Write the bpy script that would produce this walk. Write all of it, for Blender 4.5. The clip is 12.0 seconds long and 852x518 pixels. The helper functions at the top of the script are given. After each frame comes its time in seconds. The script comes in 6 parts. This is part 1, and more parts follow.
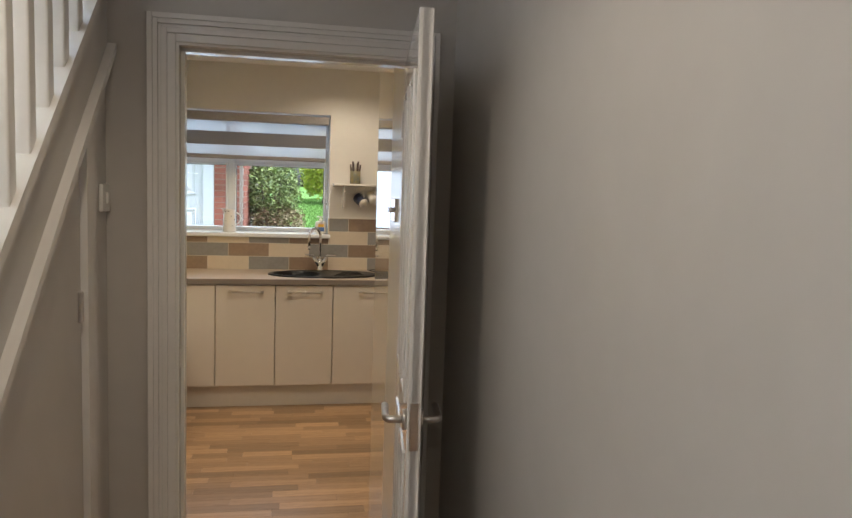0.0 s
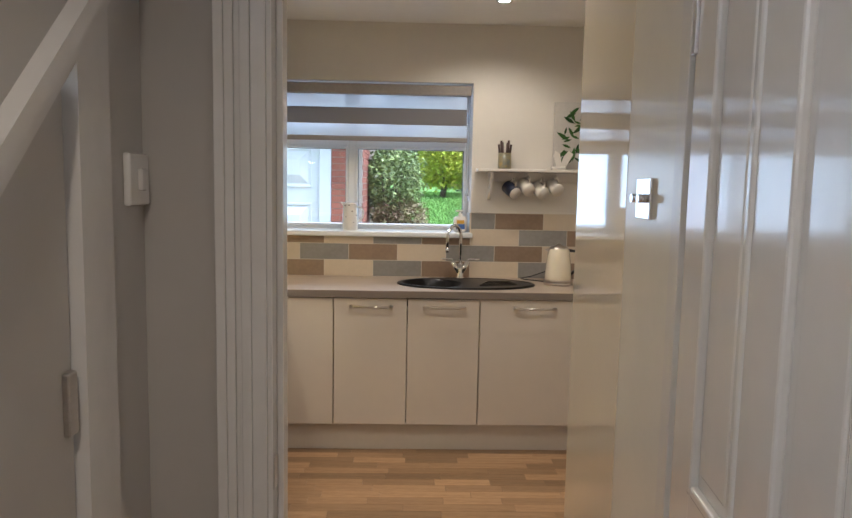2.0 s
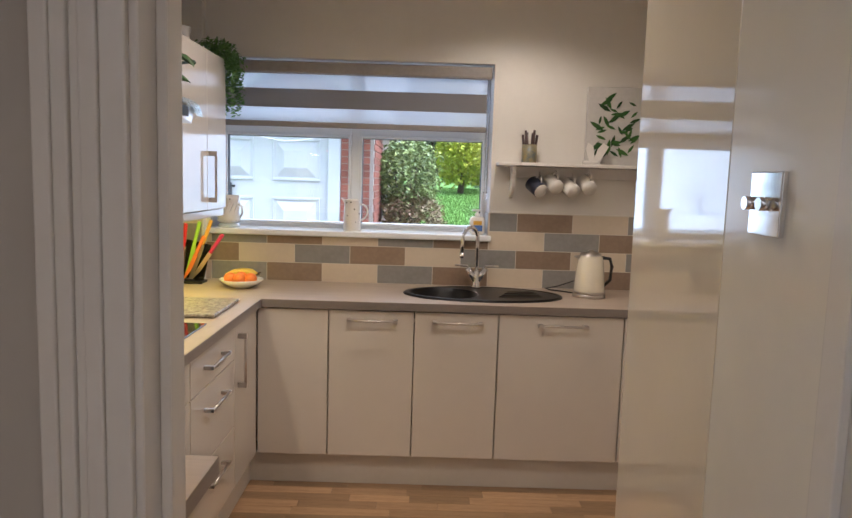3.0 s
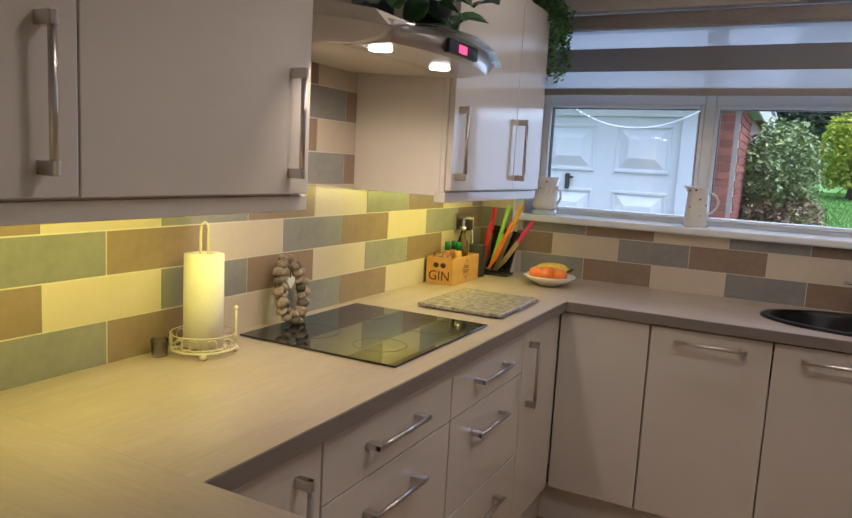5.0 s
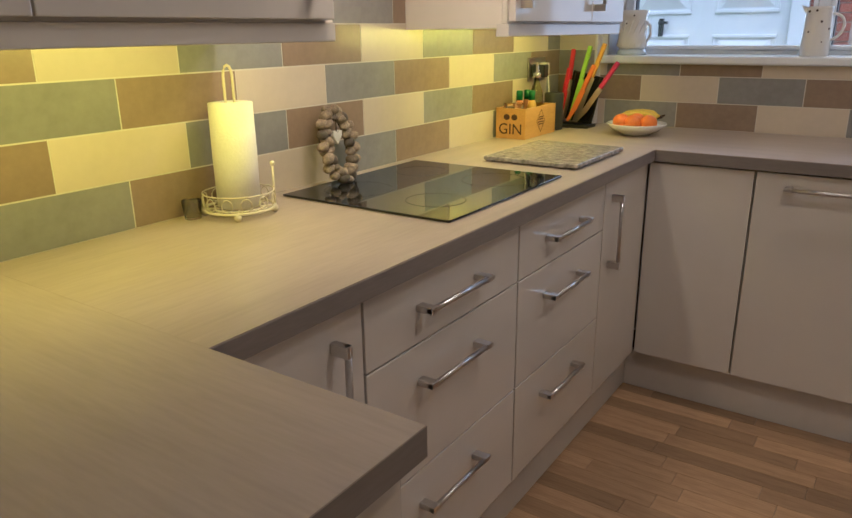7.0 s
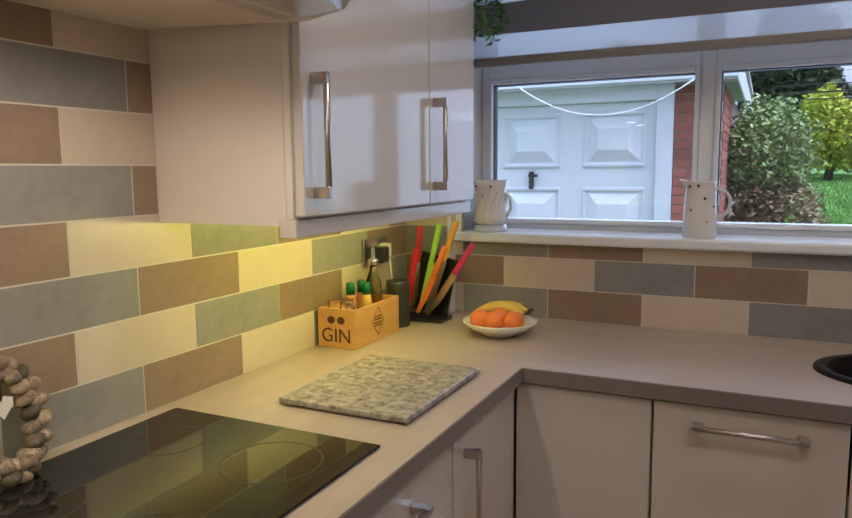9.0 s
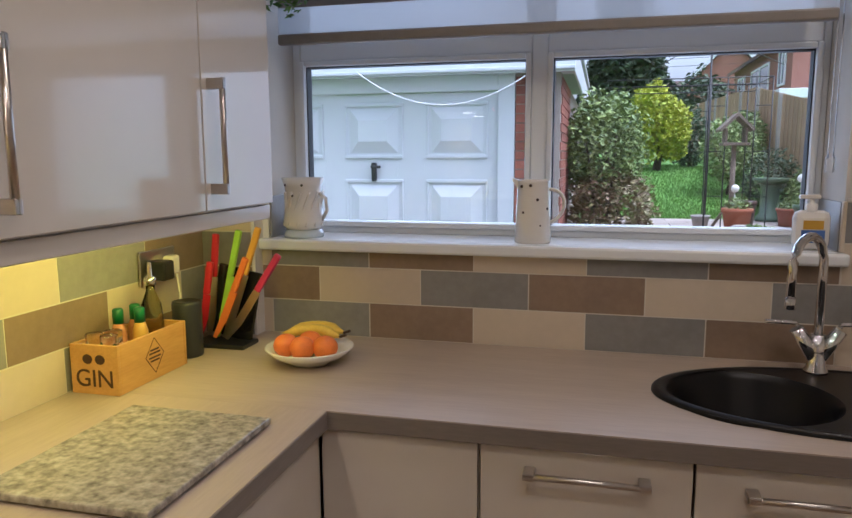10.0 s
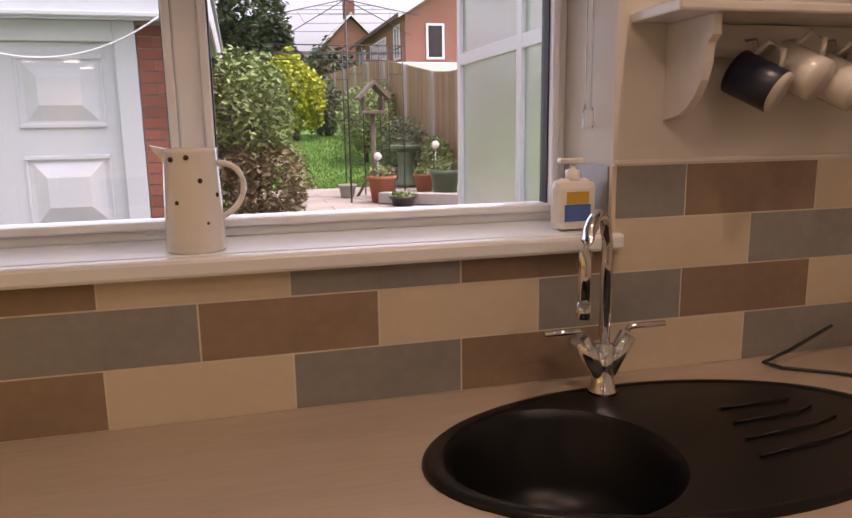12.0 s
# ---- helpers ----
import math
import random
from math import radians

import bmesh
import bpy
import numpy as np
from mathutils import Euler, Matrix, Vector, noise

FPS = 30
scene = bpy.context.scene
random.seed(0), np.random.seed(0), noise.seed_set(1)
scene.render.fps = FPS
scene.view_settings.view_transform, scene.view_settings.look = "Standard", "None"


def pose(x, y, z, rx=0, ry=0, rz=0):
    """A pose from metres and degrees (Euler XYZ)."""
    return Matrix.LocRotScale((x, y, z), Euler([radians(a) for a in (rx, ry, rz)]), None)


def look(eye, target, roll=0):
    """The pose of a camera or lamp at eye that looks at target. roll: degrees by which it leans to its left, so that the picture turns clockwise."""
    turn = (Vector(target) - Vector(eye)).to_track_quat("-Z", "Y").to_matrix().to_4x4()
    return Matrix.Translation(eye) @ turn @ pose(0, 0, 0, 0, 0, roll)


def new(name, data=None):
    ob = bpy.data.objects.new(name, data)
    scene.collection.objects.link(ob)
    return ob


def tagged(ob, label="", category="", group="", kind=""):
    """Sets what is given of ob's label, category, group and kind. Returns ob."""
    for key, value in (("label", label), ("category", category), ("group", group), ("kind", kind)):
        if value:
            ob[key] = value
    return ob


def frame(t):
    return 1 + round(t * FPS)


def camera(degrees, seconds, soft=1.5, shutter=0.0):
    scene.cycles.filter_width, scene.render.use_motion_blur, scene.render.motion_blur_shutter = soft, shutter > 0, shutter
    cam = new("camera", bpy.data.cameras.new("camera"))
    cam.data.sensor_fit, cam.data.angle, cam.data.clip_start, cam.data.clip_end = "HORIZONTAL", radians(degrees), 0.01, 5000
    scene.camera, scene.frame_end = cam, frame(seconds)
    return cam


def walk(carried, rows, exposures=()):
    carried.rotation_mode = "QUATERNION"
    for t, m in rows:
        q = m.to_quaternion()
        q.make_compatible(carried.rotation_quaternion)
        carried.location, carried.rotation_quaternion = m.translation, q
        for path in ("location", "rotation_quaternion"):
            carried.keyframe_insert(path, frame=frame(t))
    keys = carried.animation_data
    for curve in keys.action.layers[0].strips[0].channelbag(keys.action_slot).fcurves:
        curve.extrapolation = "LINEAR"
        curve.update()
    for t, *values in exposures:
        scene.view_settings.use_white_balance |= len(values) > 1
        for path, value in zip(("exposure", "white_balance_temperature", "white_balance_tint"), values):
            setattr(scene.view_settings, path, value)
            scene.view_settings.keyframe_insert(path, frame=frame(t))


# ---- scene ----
cam = camera(62.4, 12.0)
PATH = [
    (0, (1.266, -5.535, 1.539), (1.64, -3.58, 1.352), 1.9),
    (0.5, (1.156, -5.264, 1.529), (1.369, -3.286, 1.314), 2.0),
    (1, (1.071, -4.968, 1.516), (1.181, -2.981, 1.315), 1.4),
    (1.5, (1.058, -4.686, 1.524), (1.129, -2.698, 1.307), 1.0),
    (2, (1.136, -4.381, 1.494), (1.197, -2.393, 1.28), 1.1),
    (2.5, (1.17, -4.114, 1.497), (1.229, -2.127, 1.275), 1.3),
    (4.3, (1.201, -3.297, 1.442), (0.722, -1.372, 1.191), 2.7),
    (4.5, (1.197, -3.26, 1.434), (0.591, -1.371, 1.183), 2.7),
    (5, (1.176, -3.187, 1.398), (0.259, -1.429, 1.131), 3.1),
    (5.5, (1.147, -3.153, 1.343), (0.008, -1.55, 0.978), 3.5),
    (6, (1.147, -3.129, 1.299), (-0.073, -1.647, 0.738), 1.6),
    (6.5, (1.148, -3.086, 1.283), (0.013, -1.571, 0.636), -0.2),
    (6.7, (1.144, -3.051, 1.284), (0.055, -1.505, 0.633), -0.5),
    (8.3, (1.051, -2.453, 1.388), (-0.051, -0.809, 1.101), 0.8),
    (8.5, (1.014, -2.385, 1.397), (-0.044, -0.707, 1.145), 0.4),
    (9, (0.969, -2.251, 1.403), (0.107, -0.464, 1.153), -0.5),
    (9.5, (0.974, -2.071, 1.405), (0.289, -0.212, 1.136), -0.5),
    (10, (0.975, -1.897, 1.425), (0.493, 0.023, 1.14), -0.2),
    (10.5, (0.924, -1.728, 1.426), (0.687, 0.236, 1.135), -0.5),
    (11, (0.835, -1.546, 1.427), (0.836, 0.428, 1.108), -0.9),
    (11.5, (0.837, -1.359, 1.405), (1.097, 0.593, 1.059), -1.1),
    (12, (0.869, -1.192, 1.394), (1.365, 0.709, 1.023), -0.9),
]
walk(cam, [(t, look(eye, target, roll)) for t, eye, target, roll in PATH],
     exposures=[(0, 0.58, 5600, 7), (1.0, 0.58, 5100, 5), (2.7, 0.64, 5250, 13), (4.3, -0.03, 5050, 15), (6.5, 0.0, 4950, 13), (8.5, -0.12, 5000, 15), (10.0, -0.16, 5100, 16), (11.0, -0.14, 5700, 20), (12.0, -0.1, 6500, 31)])

# ---------------------------------------------------------------- light
world = bpy.data.worlds.new("sky")
scene.world = world
world.use_nodes = True
wn, wl = world.node_tree.nodes, world.node_tree.links
sky = wn.new("ShaderNodeTexSky")
sky.sky_type, sky.sun_disc = "NISHITA", False
sky.sun_elevation, sky.sun_rotation, sky.dust_density = radians(66), radians(108), 6.0
desat = wn.new("ShaderNodeHueSaturation")
desat.inputs["Saturation"].default_value = 0.25
wl.new(sky.outputs[0], desat.inputs["Color"])
wl.new(desat.outputs[0], wn["Background"].inputs["Color"])
wn["Background"].inputs["Strength"].default_value = 0.42


def lamp(name, kind, m, power, color, **kw):
    d = bpy.data.lights.new(name, kind)
    d.energy, d.color = power, color
    if kind == "AREA":
        d.shape = kw.get("shape", "RECTANGLE")
        d.size, d.size_y = kw["size"]
        d.spread = radians(kw.get("spread", 180))
    if kind == "SPOT":
        d.spot_size, d.spot_blend, d.shadow_soft_size = radians(kw.get("cone", 110)), 0.6, kw.get("soft", 0.03)
    if kind == "SUN":
        d.angle = radians(kw["angle"])
    ob = new(name, d)
    ob.matrix_world = m
    return ob


WARM = (1.0, 0.77, 0.52)
YELLOW = (1.0, 0.79, 0.11)
lamp("sun", "SUN", look((6, 6, 14), (0, 4, 0)), 0.5, (1, 0.96, 0.9), angle=25)
# sky light in the window opening
lamp("window_light", "AREA", look((0.78, 0.33, 1.65), (0.78, -1, 1.4)), 5, (0.78, 0.89, 1.0), size=(1.4, 0.85))
# light strips under the wall units
lamp("strip_light", "AREA", pose(0.122, -2.46, 1.290, 0, 42, 0), 3.4, YELLOW, size=(0.02, 1.10))
lamp("strip_light", "AREA", pose(0.122, -0.74, 1.290, 0, 42, 0), 2.9, YELLOW, size=(0.02, 0.80))
# recessed downlights, kitchen and hall: first is real, the rest added out of view
SPOTS = [(1.64, -0.57), (1.64, -1.75), (0.75, -0.95), (1.15, -1.85), (0.98, -4.6), (0.98, -6.9)]
for sx, sy in SPOTS:
    lamp("downlight_and_fill_beam", "SPOT", look((sx, sy, 2.44), (sx, sy, 0)), 17.5 if sy > -3 else 15, WARM, cone=150, soft=0.04)
# the two lamps of the cooker hood
for hy in (-1.80, -1.59):
    lamp("hood_beam", "SPOT", look((0.24, hy, 1.665), (0.0, hy + 0.12, 0.9)), 14.0, (1, 0.72, 0.42), cone=140)


# ---------------------------------------------------------------- materials
def mat(name, color, rough=0.5, metal=0.0, var=0.08, scale=8.0, bump=0.0, stretch=(1, 1, 1), color2=None, rand=0.0, coat=0.0, fine=6.0, spec=0.5):
    """Principled surface with variation at two scales; rand: difference from piece to piece."""
    m = bpy.data.materials.new(name)
    m.use_nodes = True
    n, l = m.node_tree.nodes, m.node_tree.links
    p = n["Principled BSDF"]
    p.inputs["Roughness"].default_value, p.inputs["Metallic"].default_value = rough, metal
    p.inputs["Coat Weight"].default_value = coat
    p.inputs["Coat Roughness"].default_value = 0.04
    p.inputs["Specular IOR Level"].default_value = spec
    tc, mp = n.new("ShaderNodeTexCoord"), n.new("ShaderNodeMapping")
    mp.inputs["Scale"].default_value = stretch
    l.new(tc.outputs["Object"], mp.inputs["Vector"])
    big, small = n.new("ShaderNodeTexNoise"), n.new("ShaderNodeTexNoise")
    big.inputs["Scale"].default_value, small.inputs["Scale"].default_value = scale, scale * fine
    big.inputs["Detail"].default_value, small.inputs["Detail"].default_value = 3, 5
    l.new(mp.outputs[0], big.inputs["Vector"])
    l.new(mp.outputs[0], small.inputs["Vector"])
    add = n.new("ShaderNodeMath")
    add.operation = "ADD"
    l.new(big.outputs["Fac"], add.inputs[0])
    l.new(small.outputs["Fac"], add.inputs[1])
    half = n.new("ShaderNodeMapRange")
    half.inputs["From Min"].default_value, half.inputs["From Max"].default_value = 0.65, 1.35
    l.new(add.outputs[0], half.inputs["Value"])
    mix = n.new("ShaderNodeMix")
    mix.data_type = "RGBA"
    c2 = color2 or tuple(c * (1 - 2 * var) for c in color)
    mix.inputs["A"].default_value, mix.inputs["B"].default_value = (*color, 1), (*c2, 1)
    l.new(half.outputs[0], mix.inputs["Factor"])
    out = mix.outputs["Result"]
    if rand:
        oi, hv, mr = n.new("ShaderNodeObjectInfo"), n.new("ShaderNodeHueSaturation"), n.new("ShaderNodeMapRange")
        mr.inputs["To Min"].default_value, mr.inputs["To Max"].default_value = 1 - rand, 1 + rand
        l.new(oi.outputs["Random"], mr.inputs["Value"])
        l.new(mr.outputs[0], hv.inputs["Value"])
        l.new(out, hv.inputs["Color"])
        out = hv.outputs[0]
    l.new(out, p.inputs["Base Color"])
    if bump:
        b = n.new("ShaderNodeBump")
        b.inputs["Strength"].default_value, b.inputs["Distance"].default_value = bump, 0.004
        l.new(small.outputs["Fac"], b.inputs["Height"])
        l.new(b.outputs[0], p.inputs["Normal"])
    return m


def leafy(name, a, b, rough=0.5):
    """Foliage: the colour differs from leaf to leaf."""
    m = bpy.data.materials.new(name)
    m.use_nodes = True
    n, l = m.node_tree.nodes, m.node_tree.links
    g, r = n.new("ShaderNodeNewGeometry"), n.new("ShaderNodeValToRGB")
    r.color_ramp.elements[0].color, r.color_ramp.elements[1].color = (*a, 1), (*b, 1)
    l.new(g.outputs["Random Per Island"], r.inputs[0])
    p = n["Principled BSDF"]
    l.new(r.outputs[0], p.inputs["Base Color"])
    p.inputs["Roughness"].default_value = rough
    return m


def glow(name, color, strength):
    m = bpy.data.materials.new(name)
    m.use_nodes = True
    p = m.node_tree.nodes["Principled BSDF"]
    p.inputs["Base Color"].default_value = (*color, 1)
    p.inputs["Emission Color"].default_value, p.inputs["Emission Strength"].default_value = (*color, 1), strength
    return m


def glassy(name, color=(1, 1, 1), rough=0.0):
    m = bpy.data.materials.new(name)
    m.use_nodes = True
    p = m.node_tree.nodes["Principled BSDF"]
    p.inputs["Base Color"].default_value, p.inputs["Roughness"].default_value = (*color, 1), rough
    p.inputs["Transmission Weight"].default_value, p.inputs["IOR"].default_value = 1.0, 1.45
    return m


def pane_glass(name):
    """Thin clear sheet: mostly see-through with a mirror gloss."""
    m = bpy.data.materials.new(name)
    m.use_nodes = True
    n, l = m.node_tree.nodes, m.node_tree.links
    t, g, f, mx = n.new("ShaderNodeBsdfTransparent"), n.new("ShaderNodeBsdfGlossy"), n.new("ShaderNodeFresnel"), n.new("ShaderNodeMixShader")
    g.inputs["Roughness"].default_value = 0.01
    l.new(f.outputs[0], mx.inputs[0])
    l.new(t.outputs[0], mx.inputs[1])
    l.new(g.outputs[0], mx.inputs[2])
    l.new(mx.outputs[0], n["Material Output"].inputs["Surface"])
    return m


def sheer_cloth(name, color, clear):
    m = bpy.data.materials.new(name)
    m.use_nodes = True
    n, l = m.node_tree.nodes, m.node_tree.links
    t, d, tl, a, b = (n.new("ShaderNodeBsdf" + k) for k in ("Transparent", "Diffuse", "Translucent")), None, None, None, None
    t, d, tl = t
    a, b = n.new("ShaderNodeMixShader"), n.new("ShaderNodeMixShader")
    d.inputs["Color"].default_value = tl.inputs["Color"].default_value = (*color, 1)
    a.inputs[0].default_value, b.inputs[0].default_value = 0.5, clear
    l.new(d.outputs[0], a.inputs[1])
    l.new(tl.outputs[0], a.inputs[2])
    l.new(a.outputs[0], b.inputs[1])
    l.new(t.outputs[0], b.inputs[2])
    l.new(b.outputs[0], n["Material Output"].inputs["Surface"])
    return m


def wood_floor(name):
    m = mat(name, (0.46, 0.30, 0.165), 0.35, var=0.2, scale=2.5, stretch=(1.2, 14, 8), color2=(0.27, 0.16, 0.08), rand=0.38, bump=0.05)
    return m


M_WALL = mat("painted plaster", (0.72, 0.69, 0.64), 0.7, var=0.02, scale=3, bump=0.06)
M_HALL = mat("grey emulsion", (0.53, 0.50, 0.46), 0.42, var=0.03, scale=2, bump=0.04)
M_EGG = mat("eggshell paint", (0.78, 0.75, 0.68), 0.16, var=0.02, scale=3, bump=0.01)
M_CEIL = mat("ceiling paint", (0.82, 0.81, 0.79), 0.8, var=0.02, scale=3)
M_TRIM = mat("white gloss paint", (0.76, 0.73, 0.69), 0.22, var=0.03, scale=5, bump=0.02)
M_DOOR = mat("white satin door", (0.74, 0.71, 0.67), 0.13, var=0.02, scale=4, coat=0.3)
M_CAB = mat("gloss cabinet", (0.66, 0.61, 0.54), 0.12, var=0.015, scale=3, coat=0.6)
M_CABSIDE = mat("cream carcass", (0.72, 0.66, 0.56), 0.35, var=0.02, scale=4)
M_PLINTH = mat("plinth", (0.60, 0.56, 0.50), 0.3, var=0.03, scale=5)
M_TOP_Y = mat("oak worktop", (0.47, 0.385, 0.305), 0.36, var=0.1, scale=3, stretch=(7, 0.8, 5), color2=(0.39, 0.315, 0.245), bump=0.03)
M_TOP_X = mat("oak worktop across", (0.47, 0.385, 0.305), 0.36, var=0.1, scale=3, stretch=(0.8, 7, 5), color2=(0.39, 0.315, 0.245), bump=0.03)
M_EDGE = mat("worktop edge", (0.24, 0.205, 0.18), 0.4, var=0.1, scale=5, stretch=(1, 1, 8))
M_CREAM = mat("cream tile", (0.62, 0.53, 0.41), 0.3, var=0.03, scale=9, rand=0.05, bump=0.05)
M_GREY = mat("grey tile", (0.30, 0.29, 0.275), 0.3, var=0.10, scale=9, rand=0.08, bump=0.06)
M_BROWN = mat("brown tile", (0.30, 0.215, 0.15), 0.3, var=0.10, scale=9, rand=0.08, bump=0.06)
M_GROUT = mat("grout", (0.70, 0.65, 0.55), 0.8, var=0.05, scale=20)
M_FLOOR = wood_floor("laminate strip")
M_UPVC = mat("white upvc", (0.80, 0.82, 0.84), 0.25, var=0.01, scale=4)
M_GASKET = mat("black gasket", (0.02, 0.02, 0.02), 0.6)
M_STEEL = mat("brushed steel", (0.62, 0.58, 0.54), 0.28, 1.0, var=0.05, scale=20, stretch=(1, 1, 6))
M_CHROME = mat("chrome", (0.80, 0.80, 0.82), 0.06, 1.0, var=0.01)
M_BLACKGLASS = mat("black glass", (0.012, 0.012, 0.013), 0.04, var=0.0, spec=0.7)
M_SINK = mat("black composite", (0.008, 0.0075, 0.0075), 0.30, var=0.2, scale=90, bump=0.05, spec=0.3)
M_BLACK = mat("black plastic", (0.02, 0.02, 0.022), 0.3, var=0.1)
M_WHITE = mat("white ceramic", (0.80, 0.77, 0.72), 0.15, var=0.02, coat=0.4)
M_PAPER = mat("kitchen paper", (0.85, 0.82, 0.76), 0.9, var=0.03, scale=30, bump=0.3)
M_CREAMWIRE = mat("cream wire", (0.74, 0.66, 0.48), 0.4, var=0.05)
M_GLASS = glassy("clear glass")
M_PANE = pane_glass("window glass")
M_BLIND = sheer_cloth("grey blind fabric", (0.33, 0.31, 0.30), 0.0)
M_SHEER = sheer_cloth("sheer blind fabric", (0.75, 0.80, 0.86), 0.35)
M_BOXWOOD = mat("varnished pine", (0.66, 0.37, 0.08), 0.35, var=0.12, scale=4, stretch=(6, 1, 8), color2=(0.52, 0.27, 0.05))
M_INK_SHADE = mat("burnt ink and hole shade", (0.07, 0.03, 0.012), 0.6)
M_GRANITE = mat("granite", (0.50, 0.46, 0.38), 0.25, var=0.3, scale=42, color2=(0.12, 0.105, 0.085), fine=2.2)
M_BANANA = mat("banana skin", (0.80, 0.55, 0.06), 0.45, var=0.12, scale=25)
M_ORANGE = mat("orange peel", (0.85, 0.22, 0.02), 0.45, var=0.08, scale=40, bump=0.4)
M_SHELL = mat("sea shell", (0.40, 0.31, 0.22), 0.5, var=0.35, scale=60, color2=(0.06, 0.04, 0.03), rand=0.7)
M_LEAF = leafy("houseplant leaf", (0.015, 0.05, 0.012), (0.05, 0.14, 0.025), 0.4)
M_TRAIL = leafy("trailing plant leaf", (0.04, 0.12, 0.03), (0.14, 0.28, 0.06), 0.5)
M_BRICK = mat("red brick", (0.33, 0.115, 0.075), 0.85, var=0.2, scale=14, rand=0.25, bump=0.3)
M_MORTAR = mat("mortar", (0.36, 0.31, 0.27), 0.9, var=0.1, scale=30)
M_BRICKFAR = mat("far brickwork", (0.32, 0.15, 0.105), 0.9, var=0.12, scale=3, fine=9)
M_ROOF = mat("roof tiles", (0.14, 0.09, 0.075), 0.9, var=0.2, scale=3)
M_GARAGE = mat("white garage paint", (0.66, 0.69, 0.72), 0.35, var=0.03, scale=2)
M_FENCE = mat("fence wood", (0.40, 0.25, 0.15), 0.8, var=0.15, scale=4, stretch=(5, 5, 0.6), rand=0.2)
M_CONCRETE = mat("concrete", (0.38, 0.35, 0.32), 0.9, var=0.1, scale=8, rand=0.12)
M_SLAB = mat("paving slab", (0.40, 0.34, 0.29), 0.9, var=0.12, scale=4, rand=0.14, bump=0.2)
M_SOIL = mat("sandy joint", (0.23, 0.2, 0.16), 0.95, var=0.2, scale=6)
M_GRASS = mat("lawn", (0.13, 0.28, 0.04), 0.9, var=0.2, scale=1.2, color2=(0.09, 0.20, 0.03), bump=0.5)
M_BLADE = leafy("grass blade", (0.09, 0.20, 0.025), (0.20, 0.36, 0.06), 0.6)
M_BUSH = leafy("shrub leaf", (0.08, 0.13, 0.04), (0.30, 0.38, 0.11), 0.5)
M_BUSHRED = leafy("reddish shrub leaf", (0.17, 0.10, 0.06), (0.28, 0.26, 0.11), 0.5)
M_YELLOWTREE = leafy("golden conifer leaf", (0.26, 0.34, 0.02), (0.60, 0.60, 0.05), 0.6)
M_DARKTREE = leafy("dark conifer leaf", (0.025, 0.05, 0.025), (0.09, 0.13, 0.055), 0.6)
M_BARK = mat("bark", (0.09, 0.065, 0.045), 0.9, var=0.25, scale=20, bump=0.4)
M_IRON = mat("black iron", (0.03, 0.028, 0.028), 0.5, var=0.1)
M_TERRA = mat("terracotta", (0.36, 0.12, 0.06), 0.8, var=0.12, scale=12)
M_GREENPOT = mat("green glazed pot", (0.10, 0.15, 0.09), 0.4, var=0.1)
M_GREYWOOD = mat("weathered wood", (0.22, 0.17, 0.13), 0.85, var=0.2, scale=6, stretch=(4, 4, 1))
M_LAMP = glow("lit lamp lens", (1.0, 0.90, 0.72), 12.0)
M_DISPLAY = glow("red display", (1.0, 0.05, 0.12), 2.0)
COL = {}
for cname, rgb in (("red", (0.55, 0.02, 0.03)), ("lime", (0.35, 0.62, 0.03)), ("orange", (0.75, 0.20, 0.02)), ("amber", (0.70, 0.36, 0.03)), ("pink", (0.50, 0.03, 0.12)),
                   ("green", (0.01, 0.16, 0.05)), ("spice", (0.55, 0.25, 0.10)), ("blue", (0.08, 0.16, 0.42)), ("teal", (0.06, 0.16, 0.2)), ("navy", (0.02, 0.025, 0.05)),
                   ("gold", (0.62, 0.36, 0.04)), ("oil", (0.25, 0.24, 0.05)), ("charcoal", (0.035, 0.037, 0.042)), ("canvas", (0.60, 0.58, 0.55)), ("darkwood", (0.05, 0.025, 0.02))):
    COL[cname] = mat(cname, rgb, 0.35, var=0.06)


# ---------------------------------------------------------------- mesh helpers
def box(bm, x0, x1, y0, y1, z0, z1, bevel=0.0):
    vs = [bm.verts.new((x, y, z)) for z in (z0, z1) for y in (y0, y1) for x in (x0, x1)]
    fs = [bm.faces.new([vs[i] for i in q]) for q in ((0, 2, 3, 1), (4, 5, 7, 6), (0, 1, 5, 4), (2, 6, 7, 3), (0, 4, 6, 2), (1, 3, 7, 5))]
    if bevel:
        es = {e for f in fs for e in f.edges}
        bmesh.ops.bevel(bm, geom=list(es), offset=bevel, segments=2, affect="EDGES", profile=0.5)
    return bm


def boxes(*bs, bevel=0.0):
    bm = bmesh.new()
    for b in bs:
        box(bm, *b, bevel=bevel)
    return bm


def lathe(profile, cx, cy, n=28, bm=None):
    """Turn a profile of (radius, z) round the upright axis at cx, cy."""
    bm = bm or bmesh.new()
    rings = []
    for r, z in profile:
        rings.append([bm.verts.new((cx + max(r, 1e-4) * math.cos(2 * math.pi * i / n), cy + max(r, 1e-4) * math.sin(2 * math.pi * i / n), z)) for i in range(n)])
    for a, b in zip(rings, rings[1:]):
        for i in range(n):
            f = bm.faces.new((a[i], a[(i + 1) % n], b[(i + 1) % n], b[i]))
            f.smooth = True
    return bm


